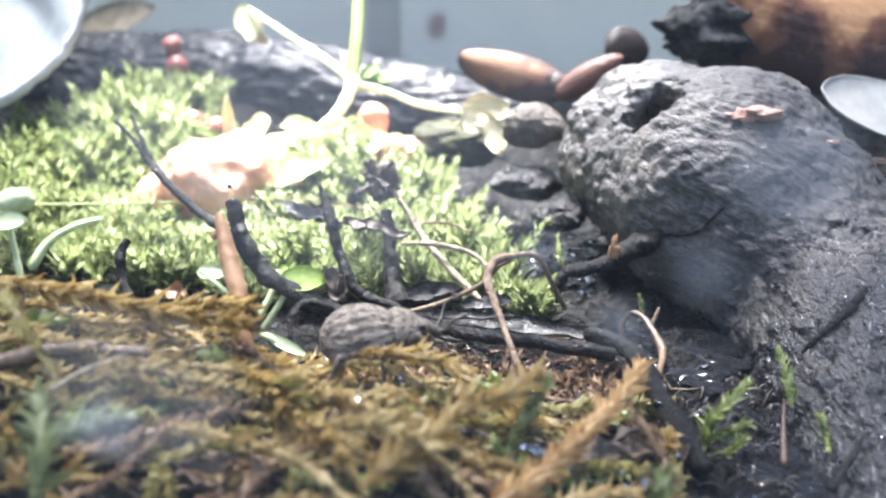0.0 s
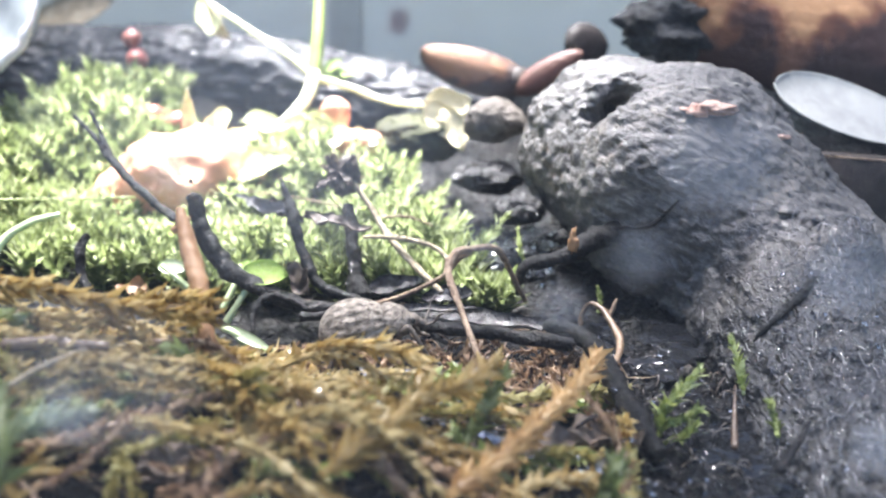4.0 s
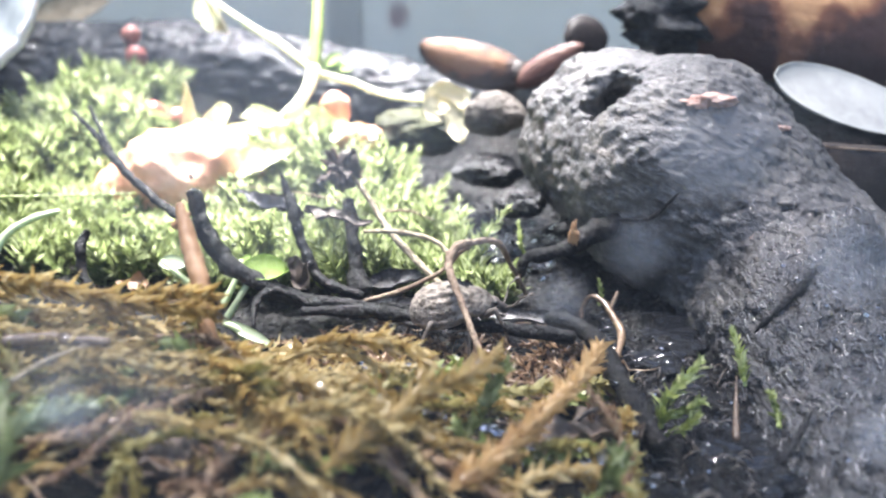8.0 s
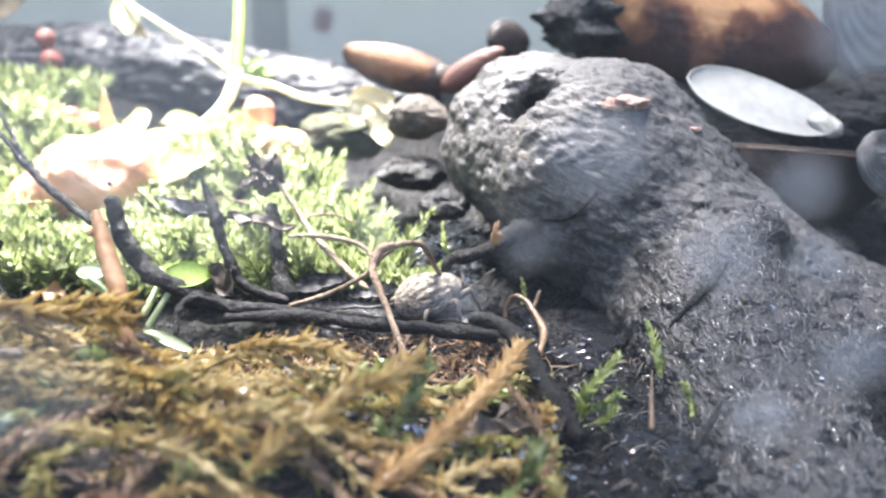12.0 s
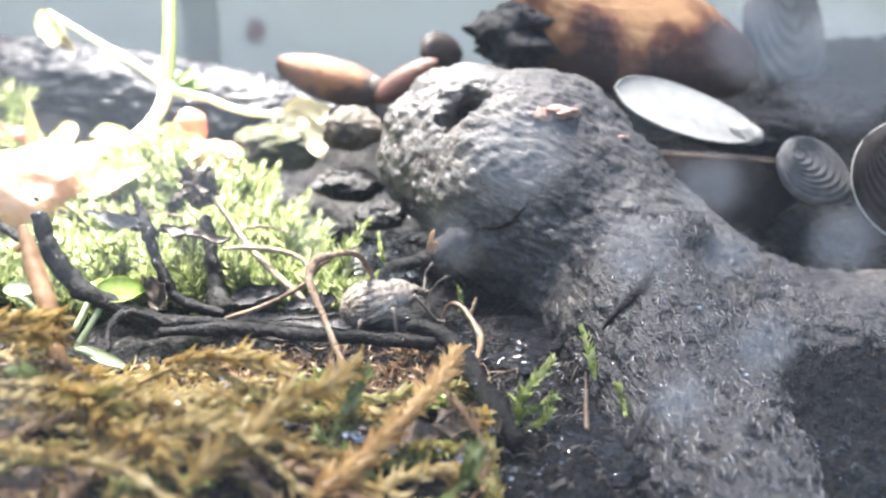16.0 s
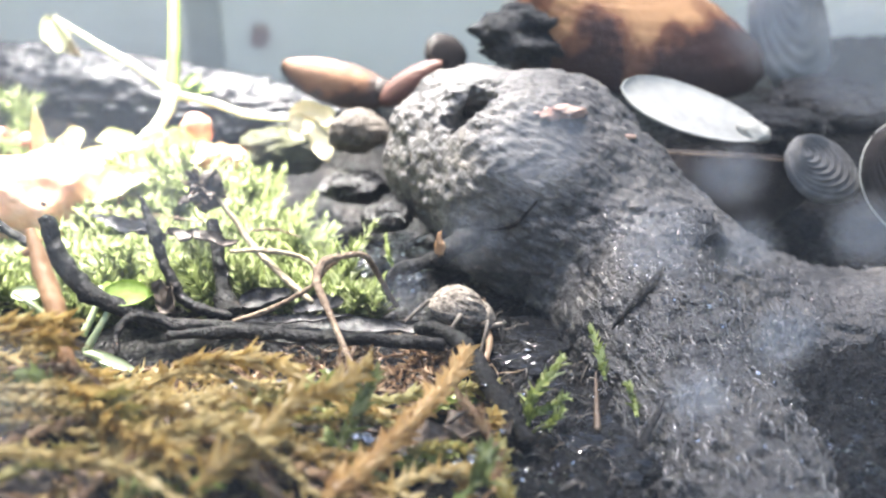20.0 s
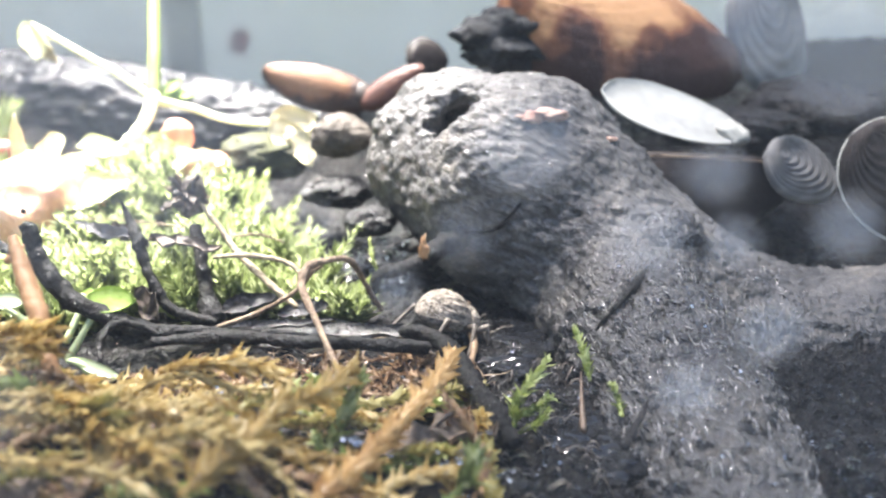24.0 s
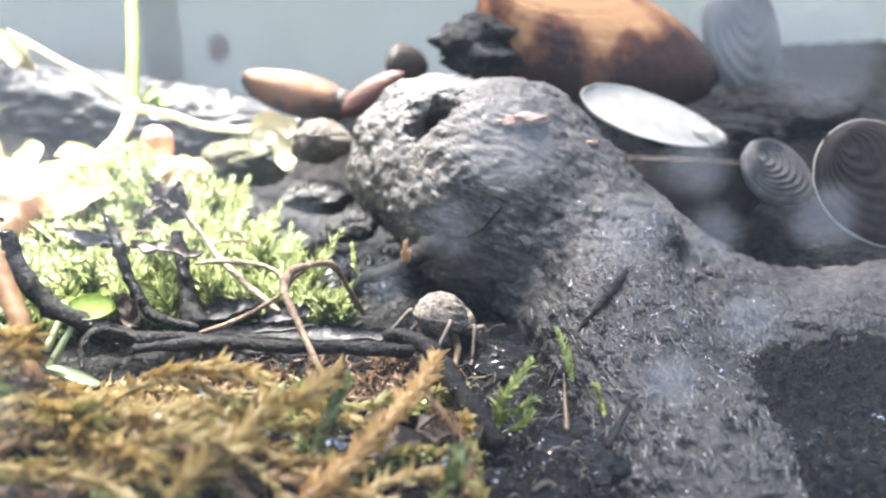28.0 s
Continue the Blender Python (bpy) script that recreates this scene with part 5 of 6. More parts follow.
# ---- twigs, stalks and dead leaves ----
def build_twigs():
    made = {"withered_flower": thing("withered_flower", "dark brown withered flower head with ragged bracts on a dry stalk", "flower")}
    for name, label, mat, pts, radii in (
            ("black_twig", "thick black wet twig curving out of the moss", black_twig_mat, [(-0.03406, 0.06960, 0.01138), (-0.03358, 0.06901, 0.00945), (-0.03233, 0.06831, 0.00716), (-0.03017, 0.06768, 0.00510), (-0.02658, 0.06718, 0.00349), (-0.02290, 0.06734, 0.00229), (-0.01770, 0.06776, 0.00196), (-0.01302, 0.06859, 0.00125), (-0.00956, 0.06843, 0.00073)], [0.6, 0.72, 0.85, 0.82, 0.78, 0.7, 0.6, 0.5, 0.4]),
            ("forked_twig", "thin forked black twig leaning over the moss", black_twig_mat, [(-0.05438, 0.08508, 0.01553), (-0.05153, 0.08391, 0.01348), (-0.04921, 0.08266, 0.01148), (-0.04498, 0.08045, 0.00863), (-0.04059, 0.07851, 0.00653), (-0.03728, 0.07669, 0.00546)], [0.2, 0.28, 0.48, 0.45, 0.5, 0.45]),
            ("twig_fork", "side fork of the thin black twig", black_twig_mat, [(-0.05244, 0.08510, 0.01606), (-0.05110, 0.08422, 0.01417), (-0.04923, 0.08275, 0.01176)], [0.22, 0.24, 0.3]),
            ("orange_stalk", "upright rust-brown stalk standing in the moss", orange_stem_mat, [(-0.02840, 0.05562, 0.01419), (-0.02728, 0.05413, 0.01220), (-0.02588, 0.05212, 0.01009), (-0.02464, 0.05001, 0.00777), (-0.02300, 0.04745, 0.00547)], [0.3, 0.6, 0.7, 0.6, 0.5]),
            ("stalk_thorn", "short pointed knob of the rust-brown stalk", orange_stem_mat, [(-0.02878, 0.05505, 0.01267), (-0.02818, 0.05531, 0.01312), (-0.02770, 0.05557, 0.01361)], [0.3, 0.35, 0.15]),
            ("black_stalk", "upright black forked stalk with shrivelled leaves", black_twig_mat, [(-0.02791, 0.07500, 0.01195), (-0.02709, 0.07448, 0.01023), (-0.02613, 0.07299, 0.00880), (-0.02510, 0.07170, 0.00629), (-0.02294, 0.07028, 0.00334), (-0.01906, 0.06943, 0.00228)], [0.12, 0.4, 0.6, 0.5, 0.5, 0.45]),
            ("dark_stalk", "short thick dark stalk with a split foot", black_twig_mat, [(-0.02217, 0.07722, 0.00895), (-0.02137, 0.07541, 0.00645), (-0.02058, 0.07339, 0.00327), (-0.01970, 0.07185, 0.00165)], [0.55, 0.6, 0.8, 1.0]),
            ("flower_stalk", "dry tan stalk", tan_twig_mat, [(-0.02251, 0.07995, 0.01104), (-0.02018, 0.07819, 0.00869), (-0.01796, 0.07596, 0.00655), (-0.01457, 0.07275, 0.00459), (-0.01202, 0.07075, 0.00316)], [0.3, 0.4, 0.42, 0.45, 0.4]),
            ("dry_straw", "dry tan stem arching over the litter", tan_twig_mat, [(-0.02021, 0.07541, 0.00645), (-0.01684, 0.07449, 0.00685), (-0.01354, 0.07338, 0.00665), (-0.01175, 0.07210, 0.00589), (-0.01139, 0.07079, 0.00501)], [0.25, 0.35, 0.32, 0.32, 0.3]),
            ("grass_straw", "long dry brown grass stem crossing the twigs", brown_twig_mat, [(-0.01843, 0.06792, 0.00247), (-0.01527, 0.06823, 0.00349), (-0.01170, 0.06782, 0.00555), (-0.01003, 0.06736, 0.00748), (-0.00918, 0.06752, 0.00802)], [0.3, 0.3, 0.28, 0.3, 0.3]),
            ("brown_arch", "bent brown grass stem forming an arch", brown_twig_mat, [(-0.00699, 0.05700, 0.00324), (-0.00906, 0.06150, 0.00547), (-0.01049, 0.06450, 0.00721), (-0.01014, 0.06600, 0.00834), (-0.00892, 0.06750, 0.00843), (-0.00705, 0.06950, 0.00782), (-0.00609, 0.07350, 0.00432), (-0.00490, 0.07650, 0.00062)], [0.34, 0.36, 0.5, 0.55, 0.4, 0.38, 0.36, 0.32]),
            ("fallen_twig", "smooth black twig lying along the dead leaf", black_twig_mat, [(-0.02333, 0.06550, 0.00225), (-0.01736, 0.06600, 0.00231), (-0.01164, 0.06550, 0.00209), (-0.00597, 0.06500, 0.00198), (-0.00036, 0.06450, 0.00176)], [0.4, 0.55, 0.5, 0.6, 0.6]),
            ("bent_twig", "black wet twig bending down to the mud", black_twig_mat, [(-0.00242, 0.06869, 0.00158), (0.00005, 0.06573, 0.00214), (0.00171, 0.06204, 0.00205), (0.00285, 0.05731, 0.00199), (0.00411, 0.05331, 0.00155), (0.00535, 0.05063, 0.00066)], [0.6, 0.75, 0.8, 0.8, 0.75, 0.6]),
            ("curled_straw", "thin brown stem curled into a hook", litter_mat, [(0.00035, 0.07480, -0.00090), (0.00045, 0.07520, 0.00006), (0.00104, 0.07520, 0.00105), (0.00204, 0.07450, 0.00110), (0.00296, 0.07300, 0.00045), (0.00374, 0.07000, -0.00018), (0.00323, 0.06600, -0.00060)], [0.2, 0.22, 0.22, 0.28, 0.34, 0.34, 0.25]),
            ("curled_tip", "short brown tip beside the curled stem", brown_twig_mat, [(0.00291, 0.07543, -0.00034), (0.00335, 0.07577, 0.00080), (0.00356, 0.07598, 0.00147)], [0.3, 0.28, 0.15]),
            ("root_thread", "thin black root thread on the log", black_twig_mat, [(-0.00465, 0.07939, 0.00579), (-0.00130, 0.07786, 0.00761), (0.00242, 0.07599, 0.00836), (0.00499, 0.07503, 0.00864), (0.00644, 0.07518, 0.00913), (0.00847, 0.07676, 0.01088)], [0.08, 0.13, 0.14, 0.18, 0.26, 0.12]),
            ("dark_hook", "short dark hooked stalk in front of the moss", black_twig_mat, [(-0.04129, 0.06419, 0.00902), (-0.04151, 0.06329, 0.00803), (-0.04102, 0.06224, 0.00616), (-0.03964, 0.06105, 0.00493)], [0.3, 0.42, 0.4, 0.35]),
            ("brown_runner", "brown runner lying on the dead moss", litter_mat, [(-0.03747, 0.04034, 0.00849), (-0.03616, 0.04157, 0.00857), (-0.03419, 0.04256, 0.00895), (-0.03183, 0.04352, 0.00898), (-0.02814, 0.04418, 0.00873)], [0.5, 0.5, 0.45, 0.42, 0.3]),
            ("grey_straw", "thin pale grey straw in the moss mat", tan_twig_mat, [(-0.03146, 0.03956, 0.00818), (-0.0307, 0.04169, 0.00845), (-0.02913, 0.04395, 0.00864)], [0.22, 0.25, 0.2]),
            ("hair_stalk", "hair-thin green grass blade over the moss", stem_mat, [(-0.06827, 0.07756, 0.00759), (-0.06188, 0.07979, 0.00718), (-0.05592, 0.08297, 0.00670), (-0.04953, 0.08727, 0.00608)], [0.1, 0.12, 0.12, 0.1]),
            ("hair_stalk", "hair-thin brown stalk over the moss", brown_twig_mat, [(-0.03727, 0.08892, 0.00687), (-0.03251, 0.08677, 0.00717), (-0.02797, 0.08452, 0.00733), (-0.02423, 0.08209, 0.00742)], [0.12, 0.13, 0.13, 0.12]),
            ("hair_stalk", "hair-thin brown stalk bowing over the moss", brown_twig_mat, [(-0.02308, 0.08260, 0.01156), (-0.02256, 0.08411, 0.01260), (-0.02137, 0.08661, 0.01297), (-0.02080, 0.08751, 0.01209)], [0.12, 0.12, 0.1, 0.08]),
            ("grass_straw", "thin dry brown stem lying in the moss", brown_twig_mat, [(-0.01996, 0.08262, 0.00641), (-0.01744, 0.08313, 0.00640), (-0.01485, 0.08334, 0.00546)], [0.18, 0.2, 0.12]),
            ("ledge_twig", "short black splinter lying on the log's foot", black_twig_mat, [(0.01377, 0.06584, 0.00250), (0.01586, 0.06826, 0.00359), (0.01829, 0.07079, 0.00501), (0.01929, 0.07210, 0.00589)], [0.15, 0.3, 0.36, 0.2]),
            ("grey_splinter", "upright thin brown splinter in the mud", litter_mat, [(0.01082, 0.05659, 0.00302), (0.01047, 0.05423, 0.00217), (0.01011, 0.05130, 0.00114)], [0.06, 0.14, 0.24]),
            ("mud_splinter", "black splinter standing in the mud", black_twig_mat, [(0.01498, 0.05327, 0.00245), (0.01414, 0.05197, 0.00162), (0.01254, 0.04964, 0.00082)], [0.12, 0.22, 0.35]),
            ("leaf_loop", "dark curled leaf strip forming a loop", black_twig_mat, [(-0.02655, 0.06250, 0.00184), (-0.02685, 0.06398, 0.00328), (-0.02607, 0.06525, 0.00400), (-0.02431, 0.06611, 0.00341), (-0.02289, 0.06591, 0.00273)], [0.2, 0.3, 0.35, 0.3, 0.2]),
            ("dark_root", "black root bridging under the log", black_twig_mat, [(-0.00560, 0.07600, 0.00130), (-0.00504, 0.07600, 0.00414), (-0.00312, 0.07650, 0.00461), (-0.00131, 0.07780, 0.00492), (0.00181, 0.08050, 0.00600), (0.00481, 0.08450, 0.00700)], [0.3, 0.5, 0.7, 0.8, 1.1, 1.3])):
        if name in ("ledge_twig", "root_thread"):
            pts = [on_log(p, 0.0003) for p in pts]
        mesh = tube(pts, [r * (0.72 if mat in (tan_twig_mat, brown_twig_mat) else 1.0) for r in radii], 12, 9 * len(pts), 0.34 if mat is black_twig_mat else 0.2, seed=len(pts) + len(label))
        if name in ("twig_fork", "stalk_thorn", "curled_tip", "flower_stalk"):
            part(name, mesh, mat, made[{"twig_fork": "forked_twig", "stalk_thorn": "orange_stalk", "curled_tip": "curled_straw", "flower_stalk": "withered_flower"}[name]], label)
        else:
            made[name] = thing(name, label, "twig", mesh=mesh, material=mat)
    for label, mat, a, b, w, side in (
            ("wide black wet dead leaf blade on the litter", black_leaf_mat, (-0.02597, 0.07050, 0.00115), (-0.00875, 0.07350, 0.00010), 0.45, (0.1, -0.6, 0.8)),
            ("wide black wet dead leaf blade on the litter", black_leaf_mat, (-0.01504, 0.07350, 0.00007), (0.00016, 0.07150, -0.00028), 0.75, (0.1, -0.6, 0.8)),
            ("crumpled black wet dead leaf among the twigs", black_leaf_mat, (-0.01955, 0.07450, 0.00159), (-0.01440, 0.07550, 0.00225), 1.1, (0.1, -0.5, 0.8)),
            ("crumpled black wet dead leaf among the twigs", black_leaf_mat, (-0.01432, 0.07450, 0.00104), (-0.00964, 0.07550, 0.00149), 0.9, (0.2, -0.6, 0.7)),
            ("crumpled black wet dead leaf under the twigs", black_leaf_mat, (-0.01526, 0.06600, 0.00151), (-0.01017, 0.06700, 0.00161), 0.8, (0.1, -0.4, 0.9)),
            ("grey translucent scrap of dead leaf", grey_leaf_mat, (-0.00823, 0.07680, -0.00062), (-0.00690, 0.07750, 0.00155), 1.3, (0.2, -0.6, 0.8)),
            ("shrivelled dark leaf of the black stalk", grey_leaf_mat, (-0.02643, 0.07311, 0.00918), (-0.03201, 0.07440, 0.00999), 0.6, (0, -0.8, 0.5)),
            ("shrivelled dark leaf of the black stalk", dead_leaf_mat, (-0.02868, 0.07443, 0.01009), (-0.02527, 0.07284, 0.00831), 0.7, (0, -0.8, 0.5)),
            ("shrivelled dark leaf of the black stalk", dead_leaf_mat, (-0.02534, 0.07407, 0.00891), (-0.01893, 0.07362, 0.00744), 0.6, (0, -0.5, 0.8)),
            ("small black curled leaf", dead_leaf_mat, (-0.02608, 0.07086, 0.00525), (-0.02402, 0.06952, 0.00257), 0.9, (0, -0.9, 0.3)),
            ("pale dry leaf scrap on the dead moss", tan_twig_mat, (-0.02736, 0.04831, 0.00423), (-0.02508, 0.04773, 0.00433), 0.9, (0, -0.4, 0.9)),
            ("dark dead leaf scrap sunk in the mat", dead_leaf_mat, (-0.02311, 0.03863, 0.00474), (-0.02086, 0.04026, 0.00507), 2.0, (0, -0.5, 0.85)),
            ("reddish dead leaf scrap before the moss", rust_mat, (-0.03903, 0.06426, 0.00454), (-0.03590, 0.06378, 0.00442), 0.8, (0, -0.5, 0.85))):
        mesh = petal(a, b, w, 0.5, 0.08, side, 15, 0.0003, 0.3 if mat is black_leaf_mat else 0.6)
        if "stalk" in label:
            part("shrivelled_leaf", mesh, mat, made["black_stalk"], label)
        else:
            thing("dead_leaf", label, "leaf", mesh=mesh, material=mat)
    rng = np.random.default_rng(31)
    head = made["withered_flower"]
    c = np.array((-0.02316, 0.07995, 0.01104))
    part("flower_core", blob(c, (1.2, 1.1, 1.5), 0.5, 3), dead_leaf_mat, head)
    for k in range(16):
        d = rng.normal(0, 1, 3) + np.array([-0.2, -0.4, 0.5])
        d /= np.linalg.norm(d)
        part("bract", petal(c + d * 0.0006, c + d * rng.uniform(1.8, 3.6) * MM, rng.uniform(0.2, 0.5), 0.5, 0.2, rng.normal(0, 1, 3), 8, 0.0002, 0.6), dead_leaf_mat if k % 3 else brown_twig_mat, head)
    thing("orange_chip", "small orange wood chip under the log's lip", "wood chip", mesh=blob((-0.00065, 0.07741, 0.00616), (0.4, 0.25, 1.15), 0.7, 2, 20, 24, 1.8), material=orange_stem_mat)
    for n, (at, size) in enumerate((((0.01251, 0.08920, 0.01736), (1.7, 1.6, 0.6)), ((0.01091, 0.08912, 0.01708), (1.4, 1.2, 0.5)), ((0.01352, 0.08908, 0.01696), (0.8, 0.7, 0.3)), ((0.01925, 0.08942, 0.01464), (0.7, 0.6, 0.25)))):
        at = on_log(at)
        thing("wood_chip", "pink raw chip where the bark is broken", "wood chip", "chips on the log", mesh=blob(at, size, 0.45, n, 20, 28, 2.2), material=bark_bit_mat)



# ---- the plastic sheet ----
def build_sheet():
    rim = spline([(-0.07595, 0.11822, 0.03205), (-0.07688, 0.11652, 0.02741), (-0.07828, 0.11318, 0.02130), (-0.08209, 0.10989, 0.01683), (-0.08667, 0.10684, 0.01357), (-0.09424, 0.10321, 0.01039)], 30)
    back = np.array((-0.11284, 0.12650, 0.03758))
    rows = []
    for i in range(12):
        u = i / 11
        p = rim + (back - rim) * u
        p[:, 1] += 0.004 * math.sin(u * 3) + 0.0006 * np.sin(np.arange(30) * 0.5 + u * 5)
        rows.append(p)
    v = np.array(rows).reshape(-1, 3)
    f = [(i * 30 + j, i * 30 + j + 1, (i + 1) * 30 + j + 1, (i + 1) * 30 + j) for i in range(11) for j in range(29)]
    n = len(v)
    w = v + np.array([0, 0.0004, 0])
    f += [tuple(n + c for c in q[::-1]) for q in f]
    ob = thing("plastic_sheet", "crumpled translucent white plastic sheet with a rolled edge", "plastic sheet", mesh=(np.vstack([v, w]), f), material=sheet_mat)
    part("rolled_edge", tube(rim, [0.7, 0.6, 0.8, 0.9, 0.7], 10, 60, 0.3), white_mat, ob)
    thing("tan_leaf", "dry tan leaf leaning on the tank wall", "leaf", mesh=petal((-0.12728, 0.18687, 0.01817), (-0.11063, 0.19713, 0.02297), 4.5, 0.3, 0.1, (0, -0.8, 0.5)), material=tan_twig_mat)


sheet_mat = surface("clear_white_plastic", [(0.26, 0.31, 0.33), (0.36, 0.4, 0.42), (0.46, 0.5, 0.51)], (0.25, 0.45), 90, 500, 0.5, 0.0008, through=0.45, stretch=(1, 1, 0.25))
white_mat = surface("white_plastic", [(0.4, 0.43, 0.43), (0.5, 0.52, 0.52), (0.6, 0.62, 0.62)], (0.25, 0.45), 60, 400, 0.3, 0.0004, through=0.3)

build_water()
build_front_glass()
build_shells()
build_fruit()
build_seedling()
build_small_plants()
build_twigs()
build_sheet()


# ---- the weevil ----
def oval(size, center=(0, 0, 0), rings=20, sides=28, ridge=0.0, taper=0.0):
    v, f = blob((0, 0, 0), size, 0.0, 0, rings, sides)
    x = v[:, 0] / (size[0] * MM)
    k = 1 - taper * x
    v[:, 1] *= k
    v[:, 2] *= k
    low = v[:, 2] < 0
    v[low, 2] *= 0.5
    if ridge:
        a = np.arctan2(v[:, 2], v[:, 1])
        w = 1 + ridge * np.cos(a * 18) * (1 - np.abs(x) ** 3)
        v[:, 1] *= w
        v[:, 2] *= w
    return v + np.array(center) * MM, f


def build_weevil():
    root = thing("weevil", "grey-brown scaly weevil with mottled ridged wing cases", "beetle")
    part("elytra", oval((2.85, 2.32, 2.42), (-0.9, 0, 0.0), 64, 108, 0.03, 0.08), elytra_mat, root, "pale mottled wing cases")
    part("pronotum", oval((1.4, 1.6, 1.55), (2.0, 0, -0.1), 24, 36, 0.0, 0.25), elytra_mat, root)
    head = part("head", oval((0.75, 0.72, 0.68), (3.2, 0, -0.35)), leg_mat, root)
    part("snout", tube([(3.5 * MM, 0, -0.4 * MM), (4.0 * MM, 0, -0.75 * MM), (4.4 * MM, 0, -1.15 * MM)], [0.42, 0.36, 0.4], 10, 8, 0.05), leg_mat, head)
    for s in (-1, 1):
        part("eye", blob((3.35 * MM, s * 0.6 * MM, -0.15 * MM), (0.2, 0.14, 0.22), 0), eye_mat, head, "black eye")
        a = [(4.2 * MM, s * 0.3 * MM, -0.9 * MM), (4.9 * MM, s * 1.2 * MM, -0.35 * MM), (5.3 * MM, s * 1.6 * MM, 0.25 * MM), (6.0 * MM, s * 1.9 * MM, 0.5 * MM)]
        v, f = join([tube(a, [0.1, 0.1, 0.08, 0.08], 6, 14, 0.1), blob((6.15 * MM, s * 1.95 * MM, 0.55 * MM), (0.25, 0.15, 0.15), 0, 0, 8, 8)])
        part("antenna", (v, f), leg_mat, head, "elbowed antenna with a small club")
    legs = []
    for hip, knee, ankle, toe in (((1.9, 0.95), (2.9, 2.1), (3.9, 2.5), (4.6, 2.7)), ((0.5, 1.1), (0.5, 2.9), (-0.4, 4.0), (-1.0, 4.5)), ((-1.1, 1.1), (-2.6, 2.5), (-4.2, 3.0), (-4.9, 3.2))):
        for s in (-1, 1):
            h = np.array([hip[0], s * hip[1], -0.95]) * MM
            k = np.array([knee[0], s * knee[1], 0.15]) * MM - h
            a = np.array([ankle[0], s * ankle[1], -2.7]) * MM - h
            e = np.array([toe[0], s * toe[1], -3.2]) * MM - h
            leg = part("leg", tube([(0, 0, 0), k * 0.6, k], [0.18, 0.34, 0.22], 8, 10, 0.1), leg_mat, root)
            part("shin", tube([k * 0.97, (k + a) / 2, a], [0.2, 0.17, 0.16], 8, 9, 0.12), leg_mat, leg)
            part("foot", tube([a, (a + e) / 2, e], [0.14, 0.19, 0.1], 7, 8, 0.3), leg_mat, leg)
            leg.location = h
            legs.append((leg, h, s))
    return root, legs


weevil, weevil_legs = build_weevil()


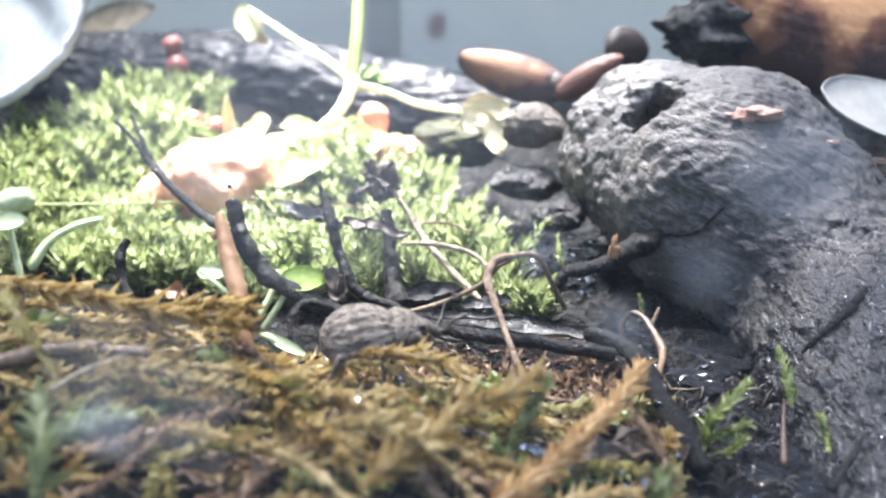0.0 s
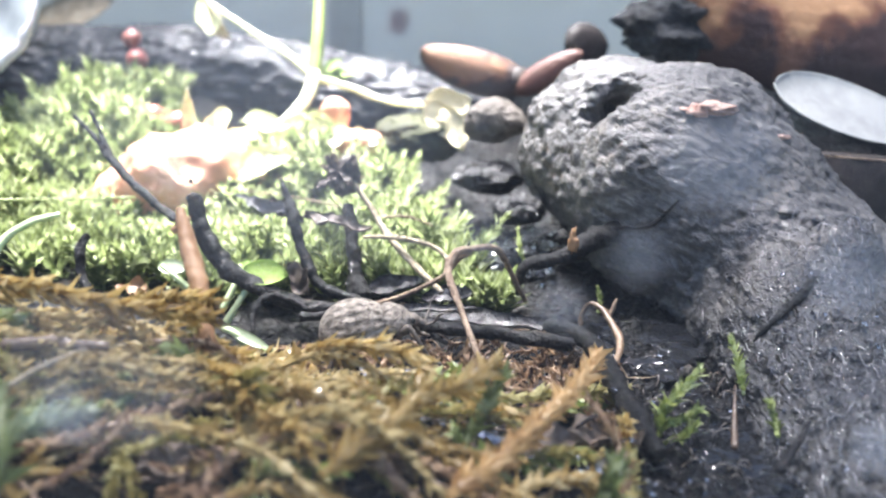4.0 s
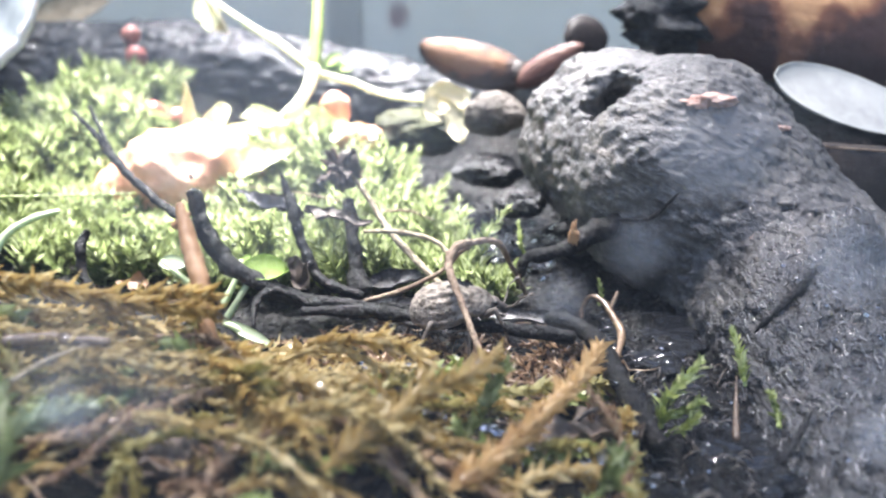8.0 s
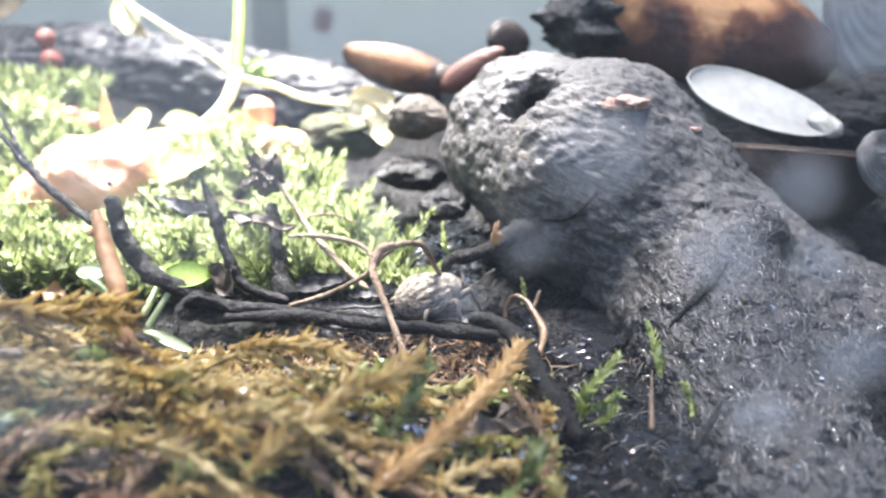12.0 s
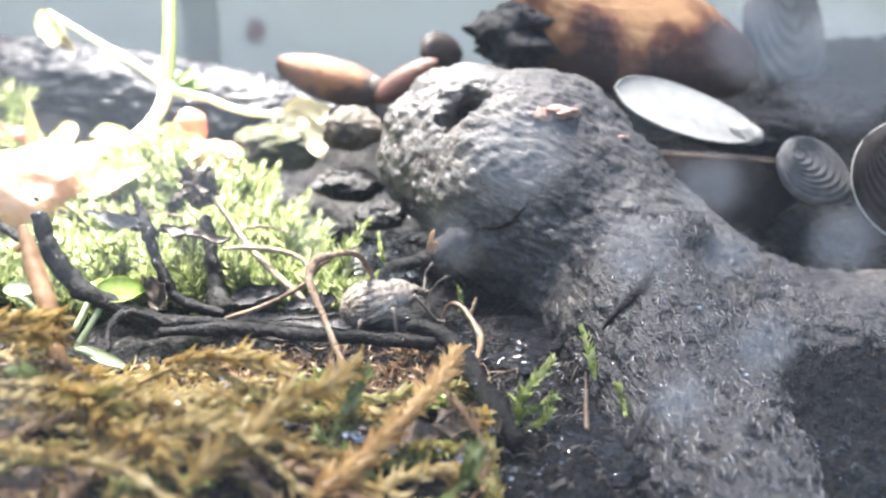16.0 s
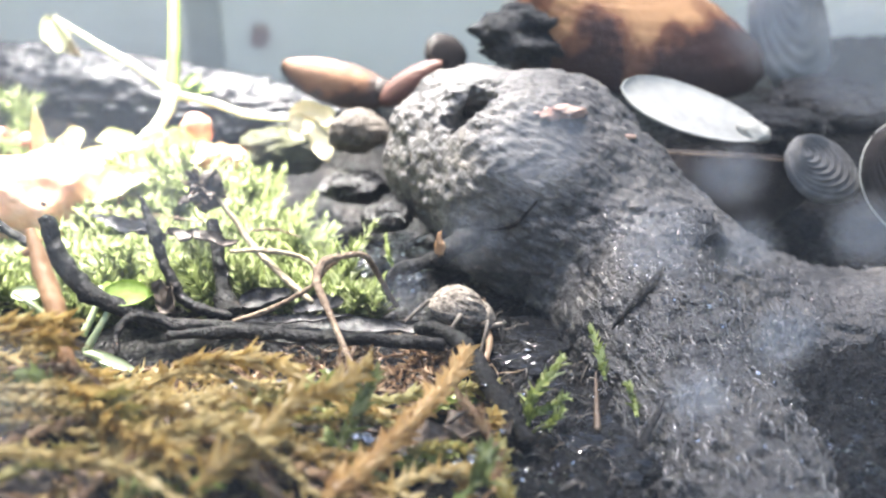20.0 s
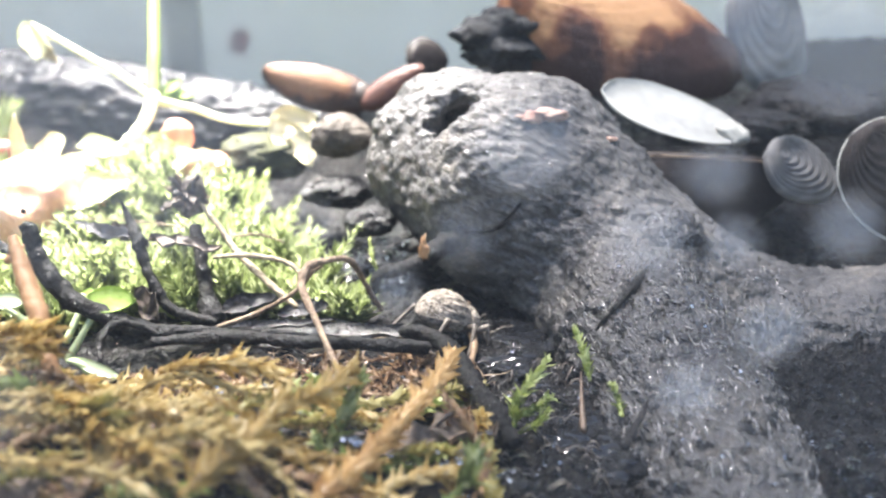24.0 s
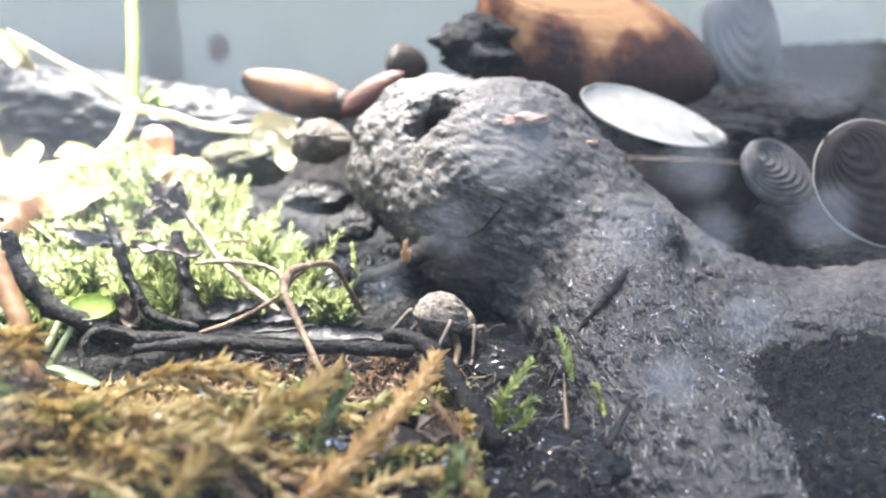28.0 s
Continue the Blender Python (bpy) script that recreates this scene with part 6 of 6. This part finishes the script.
def motions():
    """The weevil climbs over the dead moss onto the black leaf, turns, and walks out along it."""
    way = [
        (0, -0.01664, 0.05333, 0.00686, 12.0, 20.0),
        (1, -0.01532, 0.05601, 0.00586, 11.6, 20.0),
        (2, -0.01538, 0.05725, 0.00542, 11.3, 20.0),
        (3, -0.01605, 0.05878, 0.00484, 10.9, 20.0),
        (3.5, -0.01583, 0.05876, 0.00464, 10.7, 20.0),
        (5.5, -0.01558, 0.05881, 0.00464, 10.0, 20.0),
        (6, -0.01504, 0.05983, 0.00427, 9.6, 20.4),
        (6.5, -0.01402, 0.06198, 0.00368, 9.2, 20.8),
        (7, -0.01298, 0.06261, 0.00344, 8.8, 21.2),
        (7.5, -0.01139, 0.06510, 0.00300, 8.4, 21.6),
        (8, -0.01019, 0.06553, 0.00326, 8.0, 22.0),
        (8.5, -0.00927, 0.06661, 0.00313, 9.0, 26.0),
        (9, -0.00902, 0.06733, 0.00280, 10.0, 30.0),
        (9.5, -0.00910, 0.06886, 0.00252, 11.0, 41.0),
        (10, -0.00831, 0.07030, 0.00217, 12.0, 52.0),
        (10.5, -0.00761, 0.07146, 0.00220, 10.0, 53.5),
        (11, -0.00691, 0.07257, 0.00230, 8.0, 55.0),
        (12, -0.00647, 0.07319, 0.00174, 10.0, 45.0),
        (12.5, -0.00613, 0.07267, 0.00170, 11.6, 38.0),
        (14.5, -0.00544, 0.07190, 0.00224, 18.0, 20.0),
        (15, -0.00543, 0.07206, 0.00230, 18.0, 20.0),
        (15.5, -0.00491, 0.07198, 0.00235, 18.0, 20.0),
        (16, -0.00539, 0.07205, 0.00246, 18.0, 20.0),
        (16.5, -0.00541, 0.07174, 0.00254, 11.0, 15.0),
        (17, -0.00400, 0.07118, 0.00249, 4.0, 10.0),
        (17.5, -0.00282, 0.07126, 0.00227, 1.0, 10.0),
        (18, -0.00206, 0.07102, 0.00177, -2.0, 10.0),
        (18.5, -0.00045, 0.07157, 0.00145, -8.0, 14.0),
        (19, 0.00144, 0.07201, 0.00155, -12.0, 18.0),
        (19.5, 0.00160, 0.07244, 0.00134, -17.0, 30.0),
        (20, 0.00162, 0.07295, 0.00114, -22.0, 35.0),
        (20.5, 0.00159, 0.07297, 0.00126, -22.0, 35.2),
        (21.5, 0.00169, 0.07315, 0.00130, -22.0, 35.8),
        (22.5, 0.00158, 0.07286, 0.00139, -22.0, 36.3),
        (24.5, 0.00191, 0.07270, 0.00108, -22.0, 37.7),
        (25, 0.00221, 0.07290, 0.00125, -22.0, 38.0),
        (26, 0.00242, 0.07280, 0.00115, -22.0, 40.7),
        (26.5, 0.00253, 0.07297, 0.00119, -22.0, 42.0),
        (27, 0.00259, 0.07273, 0.00130, -22.0, 43.3),
        (28, 0.00299, 0.07247, 0.00134, -22.0, 46.0),
    ]
    walk(weevil, [(t, pose(x, y, z, 0, -nose, turn)) for t, x, y, z, nose, turn in way])
    for n, (leg, h, s) in enumerate(weevil_legs):
        rows, phase = [], (n % 2 + n // 2) % 2
        for t in np.arange(0, 28.01, 0.25):
            going = 1.0 if 5.5 < t < 8.5 or 9.5 < t < 14.0 or 16.5 < t < 19.5 else 0.12
            rows.append((float(t), pose(*h, 0, 5 * going * math.cos(t * 6.3 + phase * math.pi), s * 16 * going * math.sin(t * 6.3 + phase * math.pi))))
        walk(leg, rows)


motions()
